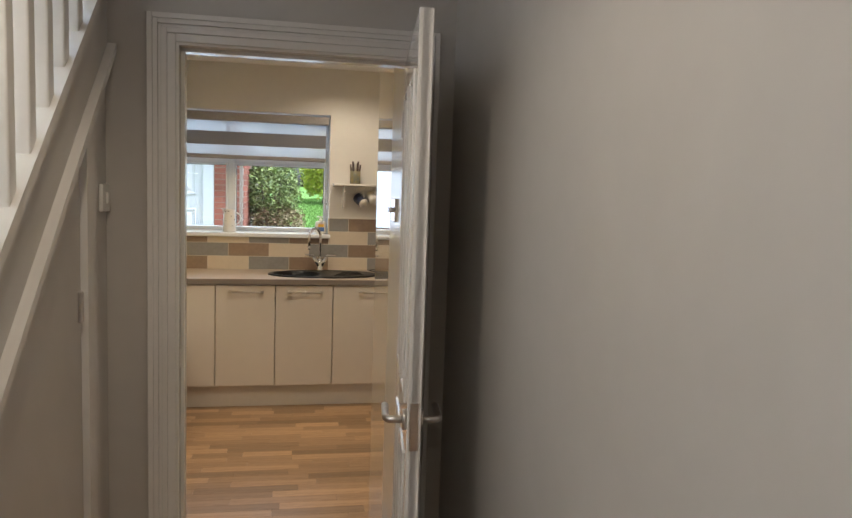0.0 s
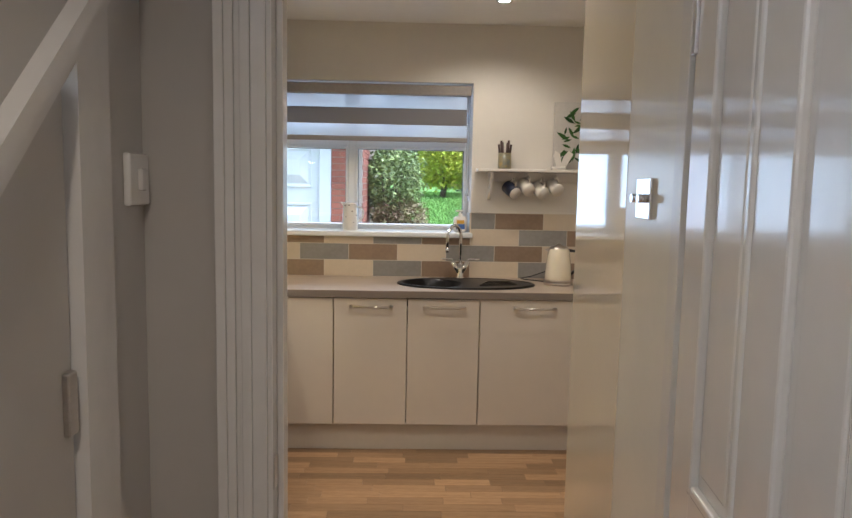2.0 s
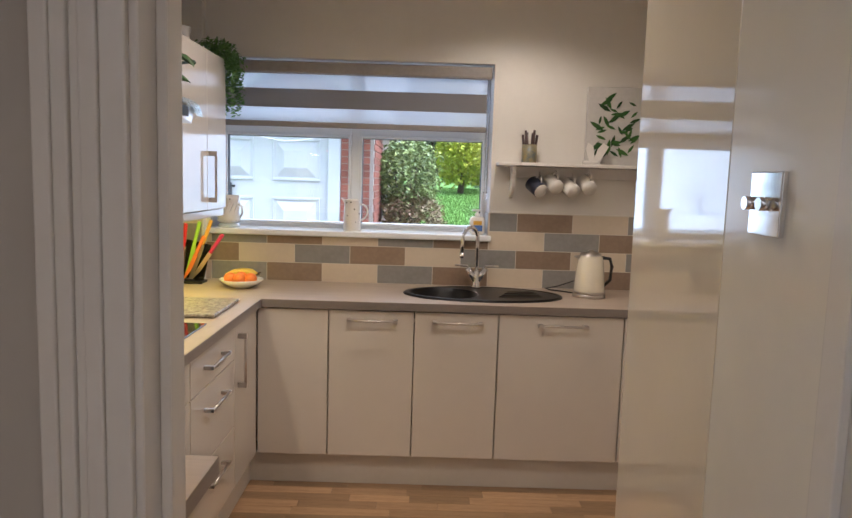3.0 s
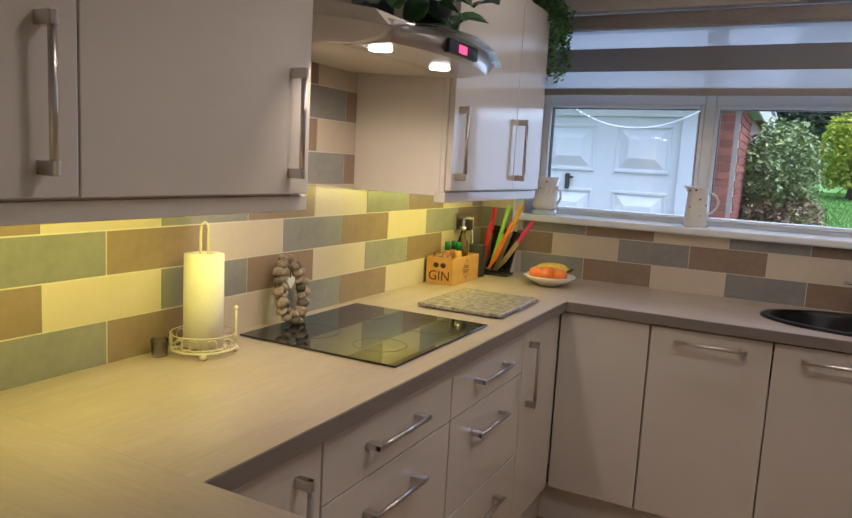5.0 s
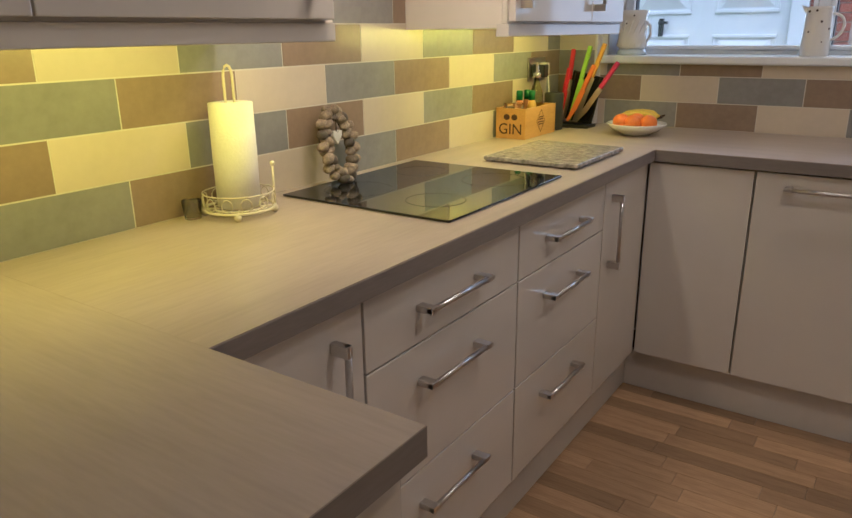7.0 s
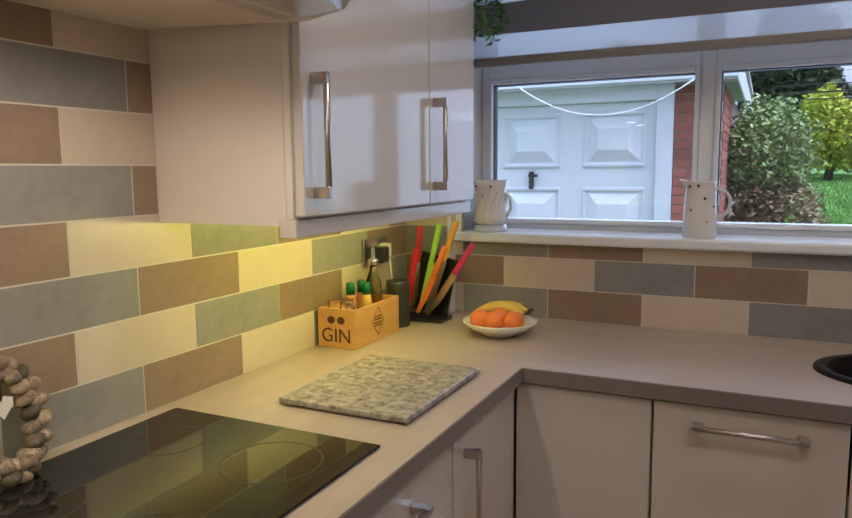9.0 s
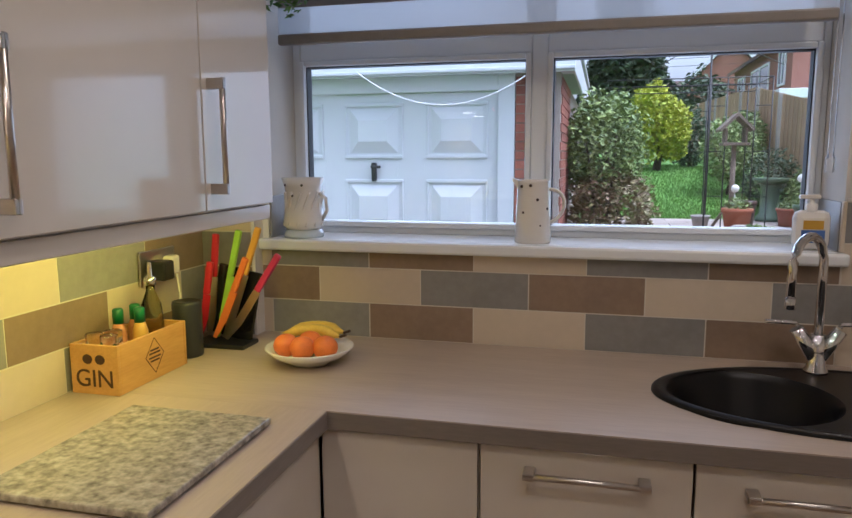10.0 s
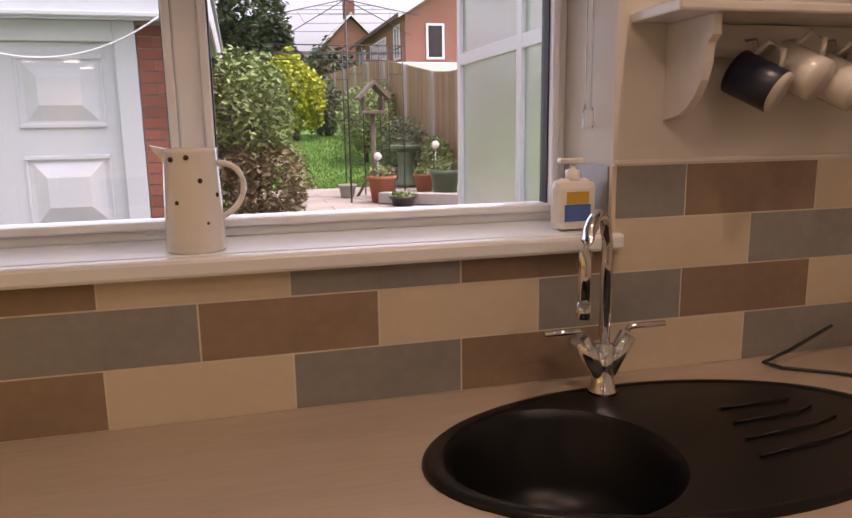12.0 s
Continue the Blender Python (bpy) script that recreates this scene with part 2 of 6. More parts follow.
def tube(points, r, n=10, bm=None, closed=False, taper=None):
    """A round bar along points."""
    bm = bm or bmesh.new()
    pts = [Vector(p) for p in points]
    rings = []
    m = len(pts)
    for k, p in enumerate(pts):
        if closed:
            d = pts[(k + 1) % m] - pts[k - 1]
        else:
            d = pts[min(k + 1, m - 1)] - pts[max(k - 1, 0)]
        d = d.normalized()
        up = Vector((0, 0, 1)) if abs(d.z) < 0.95 else Vector((0, 1, 0))
        a = d.cross(up).normalized()
        b = a.cross(d)
        rr = r if taper is None else r + (taper - r) * k / (m - 1)
        rings.append([bm.verts.new(p + rr * (math.cos(2 * math.pi * i / n) * a + math.sin(2 * math.pi * i / n) * b)) for i in range(n)])
    pairs = list(zip(rings, rings[1:])) + ([(rings[-1], rings[0])] if closed else [])
    for a, b in pairs:
        for i in range(n):
            f = bm.faces.new((a[i], a[(i + 1) % n], b[(i + 1) % n], b[i]))
            f.smooth = True
    if not closed:
        bm.faces.new(rings[0][::-1])
        bm.faces.new(rings[-1])
    return bm


def prism(pts, axis, a, b, bm=None):
    """Extrude a polygon of 2D points along an axis from a to b."""
    bm = bm or bmesh.new()
    put = {"x": lambda u, v, w: (w, u, v), "y": lambda u, v, w: (u, w, v), "z": lambda u, v, w: (u, v, w)}[axis]
    lo, hi = [bm.verts.new(put(u, v, a)) for u, v in pts], [bm.verts.new(put(u, v, b)) for u, v in pts]
    n = len(pts)
    bm.faces.new(lo)
    bm.faces.new(hi[::-1])
    for i in range(n):
        bm.faces.new((lo[i], hi[i], hi[(i + 1) % n], lo[(i + 1) % n]))
    bmesh.ops.recalc_face_normals(bm, faces=bm.faces)
    return bm


def arc(cx, cy, r, a0, a1, n):
    return [(cx + r * math.cos(radians(a0 + (a1 - a0) * i / n)), cy + r * math.sin(radians(a0 + (a1 - a0) * i / n))) for i in range(n + 1)]


def ball(x, y, z, rx, ry, rz, seg=20, bm=None):
    bm = bm or bmesh.new()
    r = bmesh.ops.create_uvsphere(bm, u_segments=seg, v_segments=seg // 2 + 2, radius=1)
    for v in r["verts"]:
        v.co = Vector((x + v.co.x * rx, y + v.co.y * ry, z + v.co.z * rz))
        for f in v.link_faces:
            f.smooth = True
    return bm


def shift(bm, m):
    bmesh.ops.transform(bm, matrix=m, verts=bm.verts)
    return bm


def mesh_of(name, bm, material):
    me = bpy.data.meshes.new(name)
    bm.to_mesh(me)
    bm.free()
    me.materials.append(material)
    return me


def thing(name, at, label, category, group="", kind=""):
    ob = new(name)
    ob.location = at
    ob.empty_display_size = 0.05
    return tagged(ob, label, category, group, kind)


def part(name, bm, material, parent, label=""):
    ob = new(name, mesh_of(name, bm, material))
    ob.parent = parent
    if parent.type == "EMPTY":
        ob.matrix_parent_inverse = Matrix.Translation(-parent.location)
    return tagged(ob, label)


def solid(name, bm, material, label, category="", group="", kind=""):
    return tagged(new(name, mesh_of(name, bm, material)), label, category, group, kind)


def setting(name, bm, material, label, category):
    return solid(name, bm, material, label, category, kind="structure")


def piece(name, me, parent, at, turn=0.0):
    ob = new(name, me)
    ob.parent = parent
    if parent.type == "EMPTY":
        ob.matrix_parent_inverse = Matrix.Translation(-parent.location)
    ob.location = at
    ob.rotation_euler[2] = turn
    return ob


def leaves(n, inside, size, seed, slim=0.5, droop=0.0):
    """Many small folded leaves at the places that inside(rng) gives."""
    rng = np.random.default_rng(seed)
    vs, fs = [], []
    for _ in range(n):
        c = Vector(inside(rng))
        q = Euler((rng.uniform(-1, 1) + droop, rng.uniform(-1, 1), rng.uniform(0, 6.28))).to_matrix()
        s = size * rng.uniform(0.6, 1.3)
        k = len(vs)
        for p in ((0, -s, 0), (s * slim, 0, s * 0.15), (0, s, 0), (-s * slim, 0, s * 0.15)):
            vs.append(c + q @ Vector(p))
        fs += [(k, k + 1, k + 2), (k, k + 2, k + 3)]
    return vs, fs


def leaf_part(name, data, material, parent, label=""):
    me = bpy.data.meshes.new(name)
    me.from_pydata(data[0], [], data[1])
    me.materials.append(material)
    ob = new(name, me)
    ob.parent = parent
    if parent.type == "EMPTY":
        ob.matrix_parent_inverse = Matrix.Translation(-parent.location)
    return tagged(ob, label)


def writing(name, text, size, m, material, parent, label):
    cu = bpy.data.curves.new(name, "FONT")
    cu.body, cu.size, cu.extrude, cu.align_x = text, size, 0.0006, "CENTER"
    tmp = new("tmp", cu)
    me = bpy.data.meshes.new_from_object(tmp.evaluated_get(bpy.context.evaluated_depsgraph_get()))
    bpy.data.objects.remove(tmp)
    me.transform(m)
    me.materials.clear()
    me.materials.append(material)
    ob = new(name, me)
    ob.parent = parent
    if parent.type == "EMPTY":
        ob.matrix_parent_inverse = Matrix.Translation(-parent.location)
    return tagged(ob, label)


# ---------------------------------------------------------------- the shell of the kitchen
XL, XR, YN, YH, ZC = -0.175, 2.60, -3.06, -3.15, 2.458
WX0, WX1, WZ0, WZ1, WY = 0.02, 1.543, 1.172, 2.107, 0.30
JX0, JX1, LZ = 0.905, 1.65, 1.978

wall_north = setting("wall_north", boxes((-0.33, WX0, 0, WY, -0.1, ZC), (WX1, XR + 0.15, 0, WY, -0.1, ZC), (WX0, WX1, 0, WY, -0.1, WZ0), (WX0, WX1, 0, WY, WZ1, ZC)), M_WALL,
                     "pale painted plaster kitchen wall with a wide window", "wall")
wall_west = setting("wall_west", boxes((-0.33, XL, YN - 0.02, -0.0005, -0.1, ZC)), M_WALL, "pale painted kitchen wall behind the hob", "wall")
wall_boxing = setting("wall_boxing", boxes((XL, 0.0, -0.05, -0.0005, 0.91, ZC)), M_WALL, "tiled pipe boxing in the kitchen corner", "wall")
wall_east = setting("wall_east", boxes((XR, XR + 0.15, -3.15, 0, -0.1, ZC)), M_WALL, "plain pale painted kitchen wall", "wall")
wall_south = setting("wall_south", boxes((-0.33, JX0 - 0.03, YH, YN, -0.1, 2.6), (JX1 + 0.03, XR + 0.15, YH, YN, -0.1, 2.6), (JX0 - 0.03, JX1 + 0.03, YH, YN, LZ + 0.03, 2.6)), M_HALL,
                     "grey painted wall between hall and kitchen with a doorway", "wall")
wall_return = setting("wall_return", boxes((1.645, XR, YN, -2.77, -0.05, ZC)), M_EGG, "cream painted wall return beside the kitchen door", "wall")
ceiling = setting("ceiling", boxes((-0.33, XR + 0.15, YN, WY, ZC, ZC + 0.12)), M_CEIL, "smooth white kitchen ceiling with recessed downlights", "ceiling")
floor = setting("floor", boxes((-0.33, XR + 0.15, -7.6, WY, -0.12, -0.012)), M_SOIL, "wood strip laminate floor of kitchen and hall", "floor")

# doorway lining, stops and architraves
lining = setting("door_frame_1", boxes((JX0 - 0.03, JX0, YH - 0.004, YN + 0.004, -0.01, LZ + 0.03), (JX1, JX1 + 0.03, YH - 0.004, YN + 0.004, -0.01, LZ + 0.03), (JX0, JX1, YH - 0.004, YN + 0.004, LZ, LZ + 0.03),
                                       (JX0, JX0 + 0.012, YH + 0.04, YN - 0.005, -0.01, LZ), (JX1 - 0.012, JX1, YH + 0.04, YN - 0.005, -0.01, LZ), (JX0, JX1, YH + 0.04, YN - 0.005, LZ - 0.012, LZ), bevel=0.002), M_TRIM,
                 "white gloss painted door lining with stops", "door frame")


def architrave(yf, d):
    w = 0.085
    steps = [(0.0, 0.30, 0.012), (0.30, 0.50, 0.017), (0.50, 0.62, 0.013), (0.62, 0.80, 0.019), (0.80, 1.0, 0.023)]
    bm = bmesh.new()
    for a, b, t in steps:
        x0, x1 = JX0 - 0.008 - w * b, JX0 - 0.008 - w * a
        y0, y1 = sorted((yf, yf + d * t))
        box(bm, x0, x1, y0, y1, -0.01, LZ + 0.008 + w * b, 0.002)
        box(bm, JX1 + 0.008 + w * a, JX1 + 0.008 + w * b, y0, y1, -0.01, LZ + 0.008 + w * b, 0.002)
        box(bm, x1, JX1 + 0.008 + w * a, y0, y1, LZ + 0.008 + w * a, LZ + 0.008 + w * b, 0.002)
    return bm


trim_hall = setting("trim_hall", architrave(YH - 0.004, -1), M_TRIM, "moulded white architrave round the kitchen doorway", "architrave")
strike = solid("strike_plate", boxes((JX0 - 0.001, JX0 + 0.003, YH + 0.003, YH + 0.03, 0.935, 0.995), bevel=0.001), M_STEEL, "small steel strike plate on the door lining", "strike plate")

# ---------------------------------------------------------------- the hall
HX = 0.697
wall_hall_east = setting("wall_hall_east", boxes((1.80, 1.95, -7.6, YH, -0.1, 2.6)), M_HALL, "plain grey painted hall wall with soft sheen", "wall")
wall_hall_south = setting("wall_hall_south", boxes((-0.4, 1.95, -7.75, -7.6, -0.1, 2.6)), M_HALL, "plain grey painted end wall of the hall", "wall")
wall_hall_west = setting("wall_hall_west", boxes((-0.45, -0.30, -7.6, YH, -0.1, 5.0)), M_HALL, "plain painted wall beyond the stairs", "wall")
ceiling_hall = setting("ceiling_hall", boxes((0.60, 1.95, -7.75, YH, 2.5, 2.62), (-0.45, 0.60, -7.75, YH, 4.9, 5.0)), M_CEIL, "smooth white hall ceiling", "ceiling")


def sz(y):
    return 1.832 + 0.92 * (y + 3.554)


# spandrel under the string, with the cupboard door in it
stairs = thing("staircase", (HX, -4.2, 0), "white painted stair string with square balusters rising to the kitchen wall", "staircase")
y0, y1 = -5.55, YH - 0.001
part("string", prism([(y0, sz(y0) - 0.27), (y1, sz(y1) - 0.27), (y1, sz(y1)), (y0, sz(y0))], "x", HX - 0.035, HX - 0.004), M_HALL, stairs, "grey painted stair string")
part("string_cap", prism([(y0, sz(y0) - 0.02), (y1, sz(y1) - 0.02), (y1, sz(y1) + 0.02), (y0, sz(y0) + 0.02)], "x", HX - 0.06, HX + 0.014), M_TRIM, stairs, "white moulded string capping")
part("string_bead", prism([(y0, sz(y0) - 0.262), (y1, sz(y1) - 0.262), (y1, sz(y1) - 0.232), (y0, sz(y0) - 0.232)], "x", HX - 0.004, HX + 0.022), M_TRIM, stairs, "white bead along the string's lower edge")
part("string_bead", prism([(y0, sz(y0) - 0.300), (y1, sz(y1) - 0.300), (y1, sz(y1) - 0.263), (y0, sz(y0) - 0.263)], "x", HX - 0.004, HX + 0.010), M_TRIM, stairs)
bal = bmesh.new()
box(bal, -0.021, 0.021, -0.021, 0.021, 0, 1.1, 0.004)
bal_me = mesh_of("baluster", bal, M_TRIM)
for k in range(11):
    by = -4.42 + 0.124 * k - 0.012
    piece("baluster", bal_me, stairs, (HX - 0.022, by, sz(by) - 0.005))
wall_spandrel = setting("wall_spandrel", prism([(-3.295, -0.01), (y1, -0.01), (y1, sz(y1) - 0.30), (-3.295, sz(-3.295) - 0.30)], "x", HX - 0.06, HX - 0.012), M_HALL, "grey painted spandrel wall under the stairs", "wall")
cup = thing("cupboard_door", (HX, -3.9, 0), "flush grey understairs cupboard door with a sloping top, closed", "door")
part("leaf", prism([(-5.1, 0.01), (-3.428, 0.01), (-3.428, sz(-3.428) - 0.33), (-5.1, sz(-5.1) - 0.33)], "x", HX - 0.05, HX - 0.014), M_HALL, cup)
part("hinge", boxes((HX - 0.016, HX - 0.004, -3.455, -3.43, 1.145, 1.232), bevel=0.003), M_STEEL, cup, "brushed steel butt hinge")
part("hinge", boxes((HX - 0.016, HX - 0.004, -3.44, -3.415, 0.25, 0.35), bevel=0.003), M_STEEL, cup)
part("latch", boxes((HX - 0.016, HX + 0.012, -4.24, -4.19, 0.74, 0.79), bevel=0.004), M_STEEL, cup, "small square steel latch")
casing = setting("trim_cupboard", prism([(-3.42, -0.01), (-3.355, -0.01), (-3.355, sz(-3.355) - 0.302), (-3.42, sz(-3.42) - 0.302)], "x", HX - 0.03, HX + 0.004), M_TRIM, "white casing of the understairs cupboard", "door casing")
part("moulding", prism([(-3.355, -0.01), (-3.30, -0.01), (-3.30, sz(-3.30) - 0.302), (-3.355, sz(-3.355) - 0.302)], "x", HX - 0.03, HX - 0.004), M_TRIM, casing)


def light_switch(at, m):
    sw = thing("light_switch", at, "white plastic single rocker light switch on the wall", "light switch")
    part("plate", boxes((HX - 0.012, HX + 0.0, at[1] - 0.043, at[1] + 0.043, at[2] - 0.043, at[2] + 0.043), bevel=0.004), M_WHITE, sw)
    part("rocker", boxes((HX, HX + 0.008, at[1] - 0.012, at[1] + 0.012, at[2] - 0.018, at[2] + 0.018), bevel=0.003), M_WHITE, sw)
    return sw


light_switch((HX, -3.197, 1.491), None)

# ---------------------------------------------------------------- the open hall door
door = thing("door_1", (1.64, -3.165, 0), "white glossy panelled interior door standing open into the hall", "door")


def dl(bm):
    """From the leaf's own frame (x along the leaf, y its thickness) to the place."""
    return shift(bm, pose(1.645, -3.165, 0, 0, 0, -96.3))


DW, DH = 0.718, 1.968
dleaf = bmesh.new()
PX = [(0.0, 0.105), (0.305, 0.41), (0.61, DW)]
box(dleaf, 0, DW, -0.008, 0.008, 0.01, DH)
for a, b in PX:
    box(dleaf, a, b, -0.0175, 0.0175, 0.0095, DH + 0.0005, 0.0015)
for a, b in ((0.01, 0.22), (0.86, 0.99), (1.85, DH)):
    for c, d in ((0.105, 0.305), (0.41, 0.61)):
        box(dleaf, c, d, -0.0172, 0.0172, a, b, 0.0)
part("leaf", dl(dleaf), M_DOOR, door)
for c, d in ((0.105, 0.305), (0.41, 0.61)):
    for a, b in ((0.22, 0.86), (0.99, 1.85)):
        for s in (-1, 1):
            bm = bmesh.new()
            w = 0.020
            q = sorted((s * 0.006, s * 0.0225))
            for bx in ((c, c + w, a, b), (d - w, d, a, b), (c + w, d - w, a, a + w), (c + w, d - w, b - w, b)):
                box(bm, bx[0], bx[1], q[0], q[1], bx[2], bx[3], 0.005)
            q = sorted((s * 0.006, s * 0.014))
            box(bm, c + 0.045, d - 0.045, q[0], q[1], a + 0.045, b - 0.045, 0.004)
            part("panel", dl(bm), M_DOOR, door, "raised and moulded door panel")
for s in (-1, 1):
    bm = tube([(DW - 0.06, s * 0.0175, 0.965), (DW - 0.06, s * 0.026, 0.965)], 0.026, 20)
    tube([(DW - 0.06, s * 0.02, 0.965), (DW - 0.06, s * 0.062, 0.965), (DW - 0.072, s * 0.068, 0.965), (DW - 0.175, s * 0.068, 0.965)], 0.010, 12, bm)
    part("lever_handle", dl(bm), M_STEEL, door, "brushed steel lever handle on a round rose")
part("latch_plate", dl(boxes((DW - 0.0005, DW + 0.002, -0.012, 0.012, 0.905, 1.025), bevel=0.0008)), M_STEEL, door, "steel latch plate on the door edge")
for hz in (0.25, 1.72):
    part("hinge", dl(boxes((-0.006, 0.012, -0.024, -0.016, hz, hz + 0.09), bevel=0.002)), M_STEEL, door)

# dimmer beside the doorway
dim = thing("dimmer_switch", (1.645, -2.905, 1.471), "polished chrome double dimmer switch on the cream wall", "light switch")
part("plate", boxes((1.636, 1.645, -2.948, -2.862, 1.428, 1.514), bevel=0.002), M_CHROME, dim)
for ky in (-2.925, -2.885):
    part("knob", tube([(1.637, ky, 1.471), (1.618, ky, 1.471)], 0.009, 16), M_CHROME, dim, "round chrome knob")

# tall gloss unit
tall = thing("tall_cabinet", (1.9, -2.43, 0), "tall glossy cream cabinet beside the door", "cabinet")
part("side_panel", boxes((1.645, 1.664, -2.767, -2.30, 0.0, 2.40), bevel=0.0015), mat("high gloss panel", (0.74, 0.68, 0.56), 0.04, var=0.01, coat=1.0), tall, "mirror-glossy side panel")
part("body", boxes((1.665, 2.25, -2.767, -2.305, 0.0, 2.40)), M_CABSIDE, tall)

# ---------------------------------------------------------------- window and blind
win = tagged(new("window_1", mesh_of("window_1", boxes((WX0, WX1, 0.20, 0.27, WZ0 + 0.018, 1.223 - 0.012), (WX0, WX1, 0.20, 0.27, 2.075, WZ1), (WX0, 0.045, 0.20, 0.27, 1.211, 2.075), (1.524, WX1, 0.20, 0.27, 1.211, 2.075),
                                               (0.765, 0.811, 0.20, 0.27, 1.211, 2.075), (0.045, 0.765, 0.20, 0.27, 1.722, 1.785), (0.811, 1.524, 0.20, 0.27, 1.722, 1.785), bevel=0.005), M_UPVC)),
             "white plastic casement window with two lights and fanlights", "window", kind="structure")
for a, b in ((0.045, 0.765), (0.811, 1.524)):
    for c, d in ((1.211, 1.722), (1.785, 2.075)):
        w = 0.016
        part("glazing_bead", boxes((a, a + w, 0.188, 0.255, c, d), (b - w, b, 0.188, 0.255, c, d), (a + w, b - w, 0.188, 0.255, c, c + w), (a + w, b - w, 0.188, 0.255, d - w, d), bevel=0.004), M_UPVC, win)
        part("gasket", boxes((a + w, a + w + 0.003, 0.21, 0.245, c + w, d - w), (b - w - 0.003, b - w, 0.21, 0.245, c + w, d - w), (a + w, b - w, 0.21, 0.245, d - w - 0.003, d - w)), M_GASKET, win, "thin black rubber gasket")
        pane = part("pane", boxes((a + w, b - w, 0.229, 0.233, c + w, d - w)), M_PANE, win, "clear glass pane")
        pane.visible_shadow = False
sill = setting("window_sill_1", boxes((-0.0, 1.556, -0.034, 0.0, WZ0 - 0.012, WZ0 + 0.02), (WX0 + 0.001, WX1 - 0.001, 0.0, 0.20, WZ0 + 0.002, WZ0 + 0.02), bevel=0.007), M_UPVC, "white rounded window sill board", "window sill")
for x in (WX0 + 0.001, WX1 - 0.007):
    piece("reveal_tile", mesh_of("reveal_tile", boxes((0, 0.006, 0.004, 0.19, 0, 0.122), bevel=0.002), M_GREY), wall_north, (x, 0, WZ0 + 0.021))

blind = thing("roller_blind", (0.78, 0.05, 1.765), "grey and sheer striped day-night roller blind, half lowered", "blind")
part("cassette", boxes((0.03, 1.535, 0.015, 0.075, 2.03, 2.097), bevel=0.012), mat("blind cassette", (0.36, 0.33, 0.31), 0.5), blind, "grey fabric covered cassette")
for z0, z1, m in ((1.952, 2.03, M_SHEER), (1.852, 1.952, M_BLIND), (1.778, 1.852, M_SHEER)):
    part("band", boxes((0.05, 1.511, 0.045, 0.0465, z0, z1)), m, blind, "sheer white band" if m is M_SHEER else "solid grey band")
part("bottom_bar", boxes((0.05, 1.511, 0.034, 0.058, 1.748, 1.778), bevel=0.006), mat("blind bar", (0.27, 0.245, 0.225), 0.5), blind, "grey bottom bar")
for dx in (0.0, 0.012):
    part("bead_chain", tube([(1.515 + dx, 0.06, 2.06), (1.515 + dx, 0.06, 1.42)], 0.0018, 6), M_CHROME, blind, "thin metal bead chain")
part("chain_weight", boxes((1.510, 1.532, 0.053, 0.067, 1.385, 1.425), bevel=0.004), M_GLASS, blind, "clear plastic chain guide")

# ---------------------------------------------------------------- base units, worktops
ZT, ZB = 0.91, 0.872
FX, FY = 0.415, -0.585


def bar_handle(a, b, out):
    """A square-ended bar handle from a to b, standing off along out."""
    a, b, o = Vector(a), Vector(b), Vector(out)
    d = (b - a).normalized()
    bm = tube([a + o * 0.032, b + o * 0.032], 0.0062, 12)
    for p in (a, b):
        q = p + (d * 0.011 if p == a else -d * 0.011)
        c = q + o * 0.019
        e = [0.011 * abs(d[i]) + 0.019 * abs(o[i]) + 0.007 * (1 - abs(d[i]) - abs(o[i])) for i in range(3)]
        box(bm, c.x - e[0], c.x + e[0], c.y - e[1], c.y + e[1], c.z - e[2], c.z + e[2], 0.002)
    return bm


def base_unit(name, x0, x1, y0, y1, label, fronts, face, group="base units"):
    """fronts: (from, to, z0, z1, handle) along the face; face 'x' or 'y' looks along +x or -y."""
    u = thing(name, ((x0 + x1) / 2, (y0 + y1) / 2, 0.15), label, "cabinet", group)
    part("body", boxes((x0, x1, y0, y1, 0.15, ZB - 0.001 if not (face == "y" and 0.7 < x0 < 1.2) else 0.70)), M_CABSIDE, u)
    for a, b, z0, z1, h in fronts:
        g = 0.0017
        if face == "x":
            f = part("drawer_front" if h == "h" else "door", boxes((x1 + 0.001, x1 + 0.020, a + g, b - g, z0 + g, z1 - g), bevel=0.0018), M_CAB, u)
            out, c = (1, 0, 0), x1 + 0.020
        else:
            f = part("door", boxes((a + g, b - g, y0 - 0.020, y0 - 0.001, z0 + g, z1 - g), bevel=0.0018), M_CAB, u)
            out, c = (0, -1, 0), y0 - 0.020
        m, zc = (a + b) / 2 - (0.016 if face == "x" else -0.006), (z1 - 0.081 if z1 - z0 > 0.2 else z1 - 0.072)
        if h == "h":
            part("handle", bar_handle((c, m - 0.118, zc), (c, m + 0.118, zc), out), M_STEEL, f, "brushed steel bar handle")
        elif h == "t":
            part("handle", bar_handle((m - 0.118, c, z1 - 0.045), (m + 0.118, c, z1 - 0.045), out), M_STEEL, f, "brushed steel bar handle")
        elif h:
            hy = float(h)
            part("handle", bar_handle((c, hy, z1 - 0.285), (c, hy, z1 - 0.05), out), M_STEEL, f, "brushed steel bar handle")
    return u


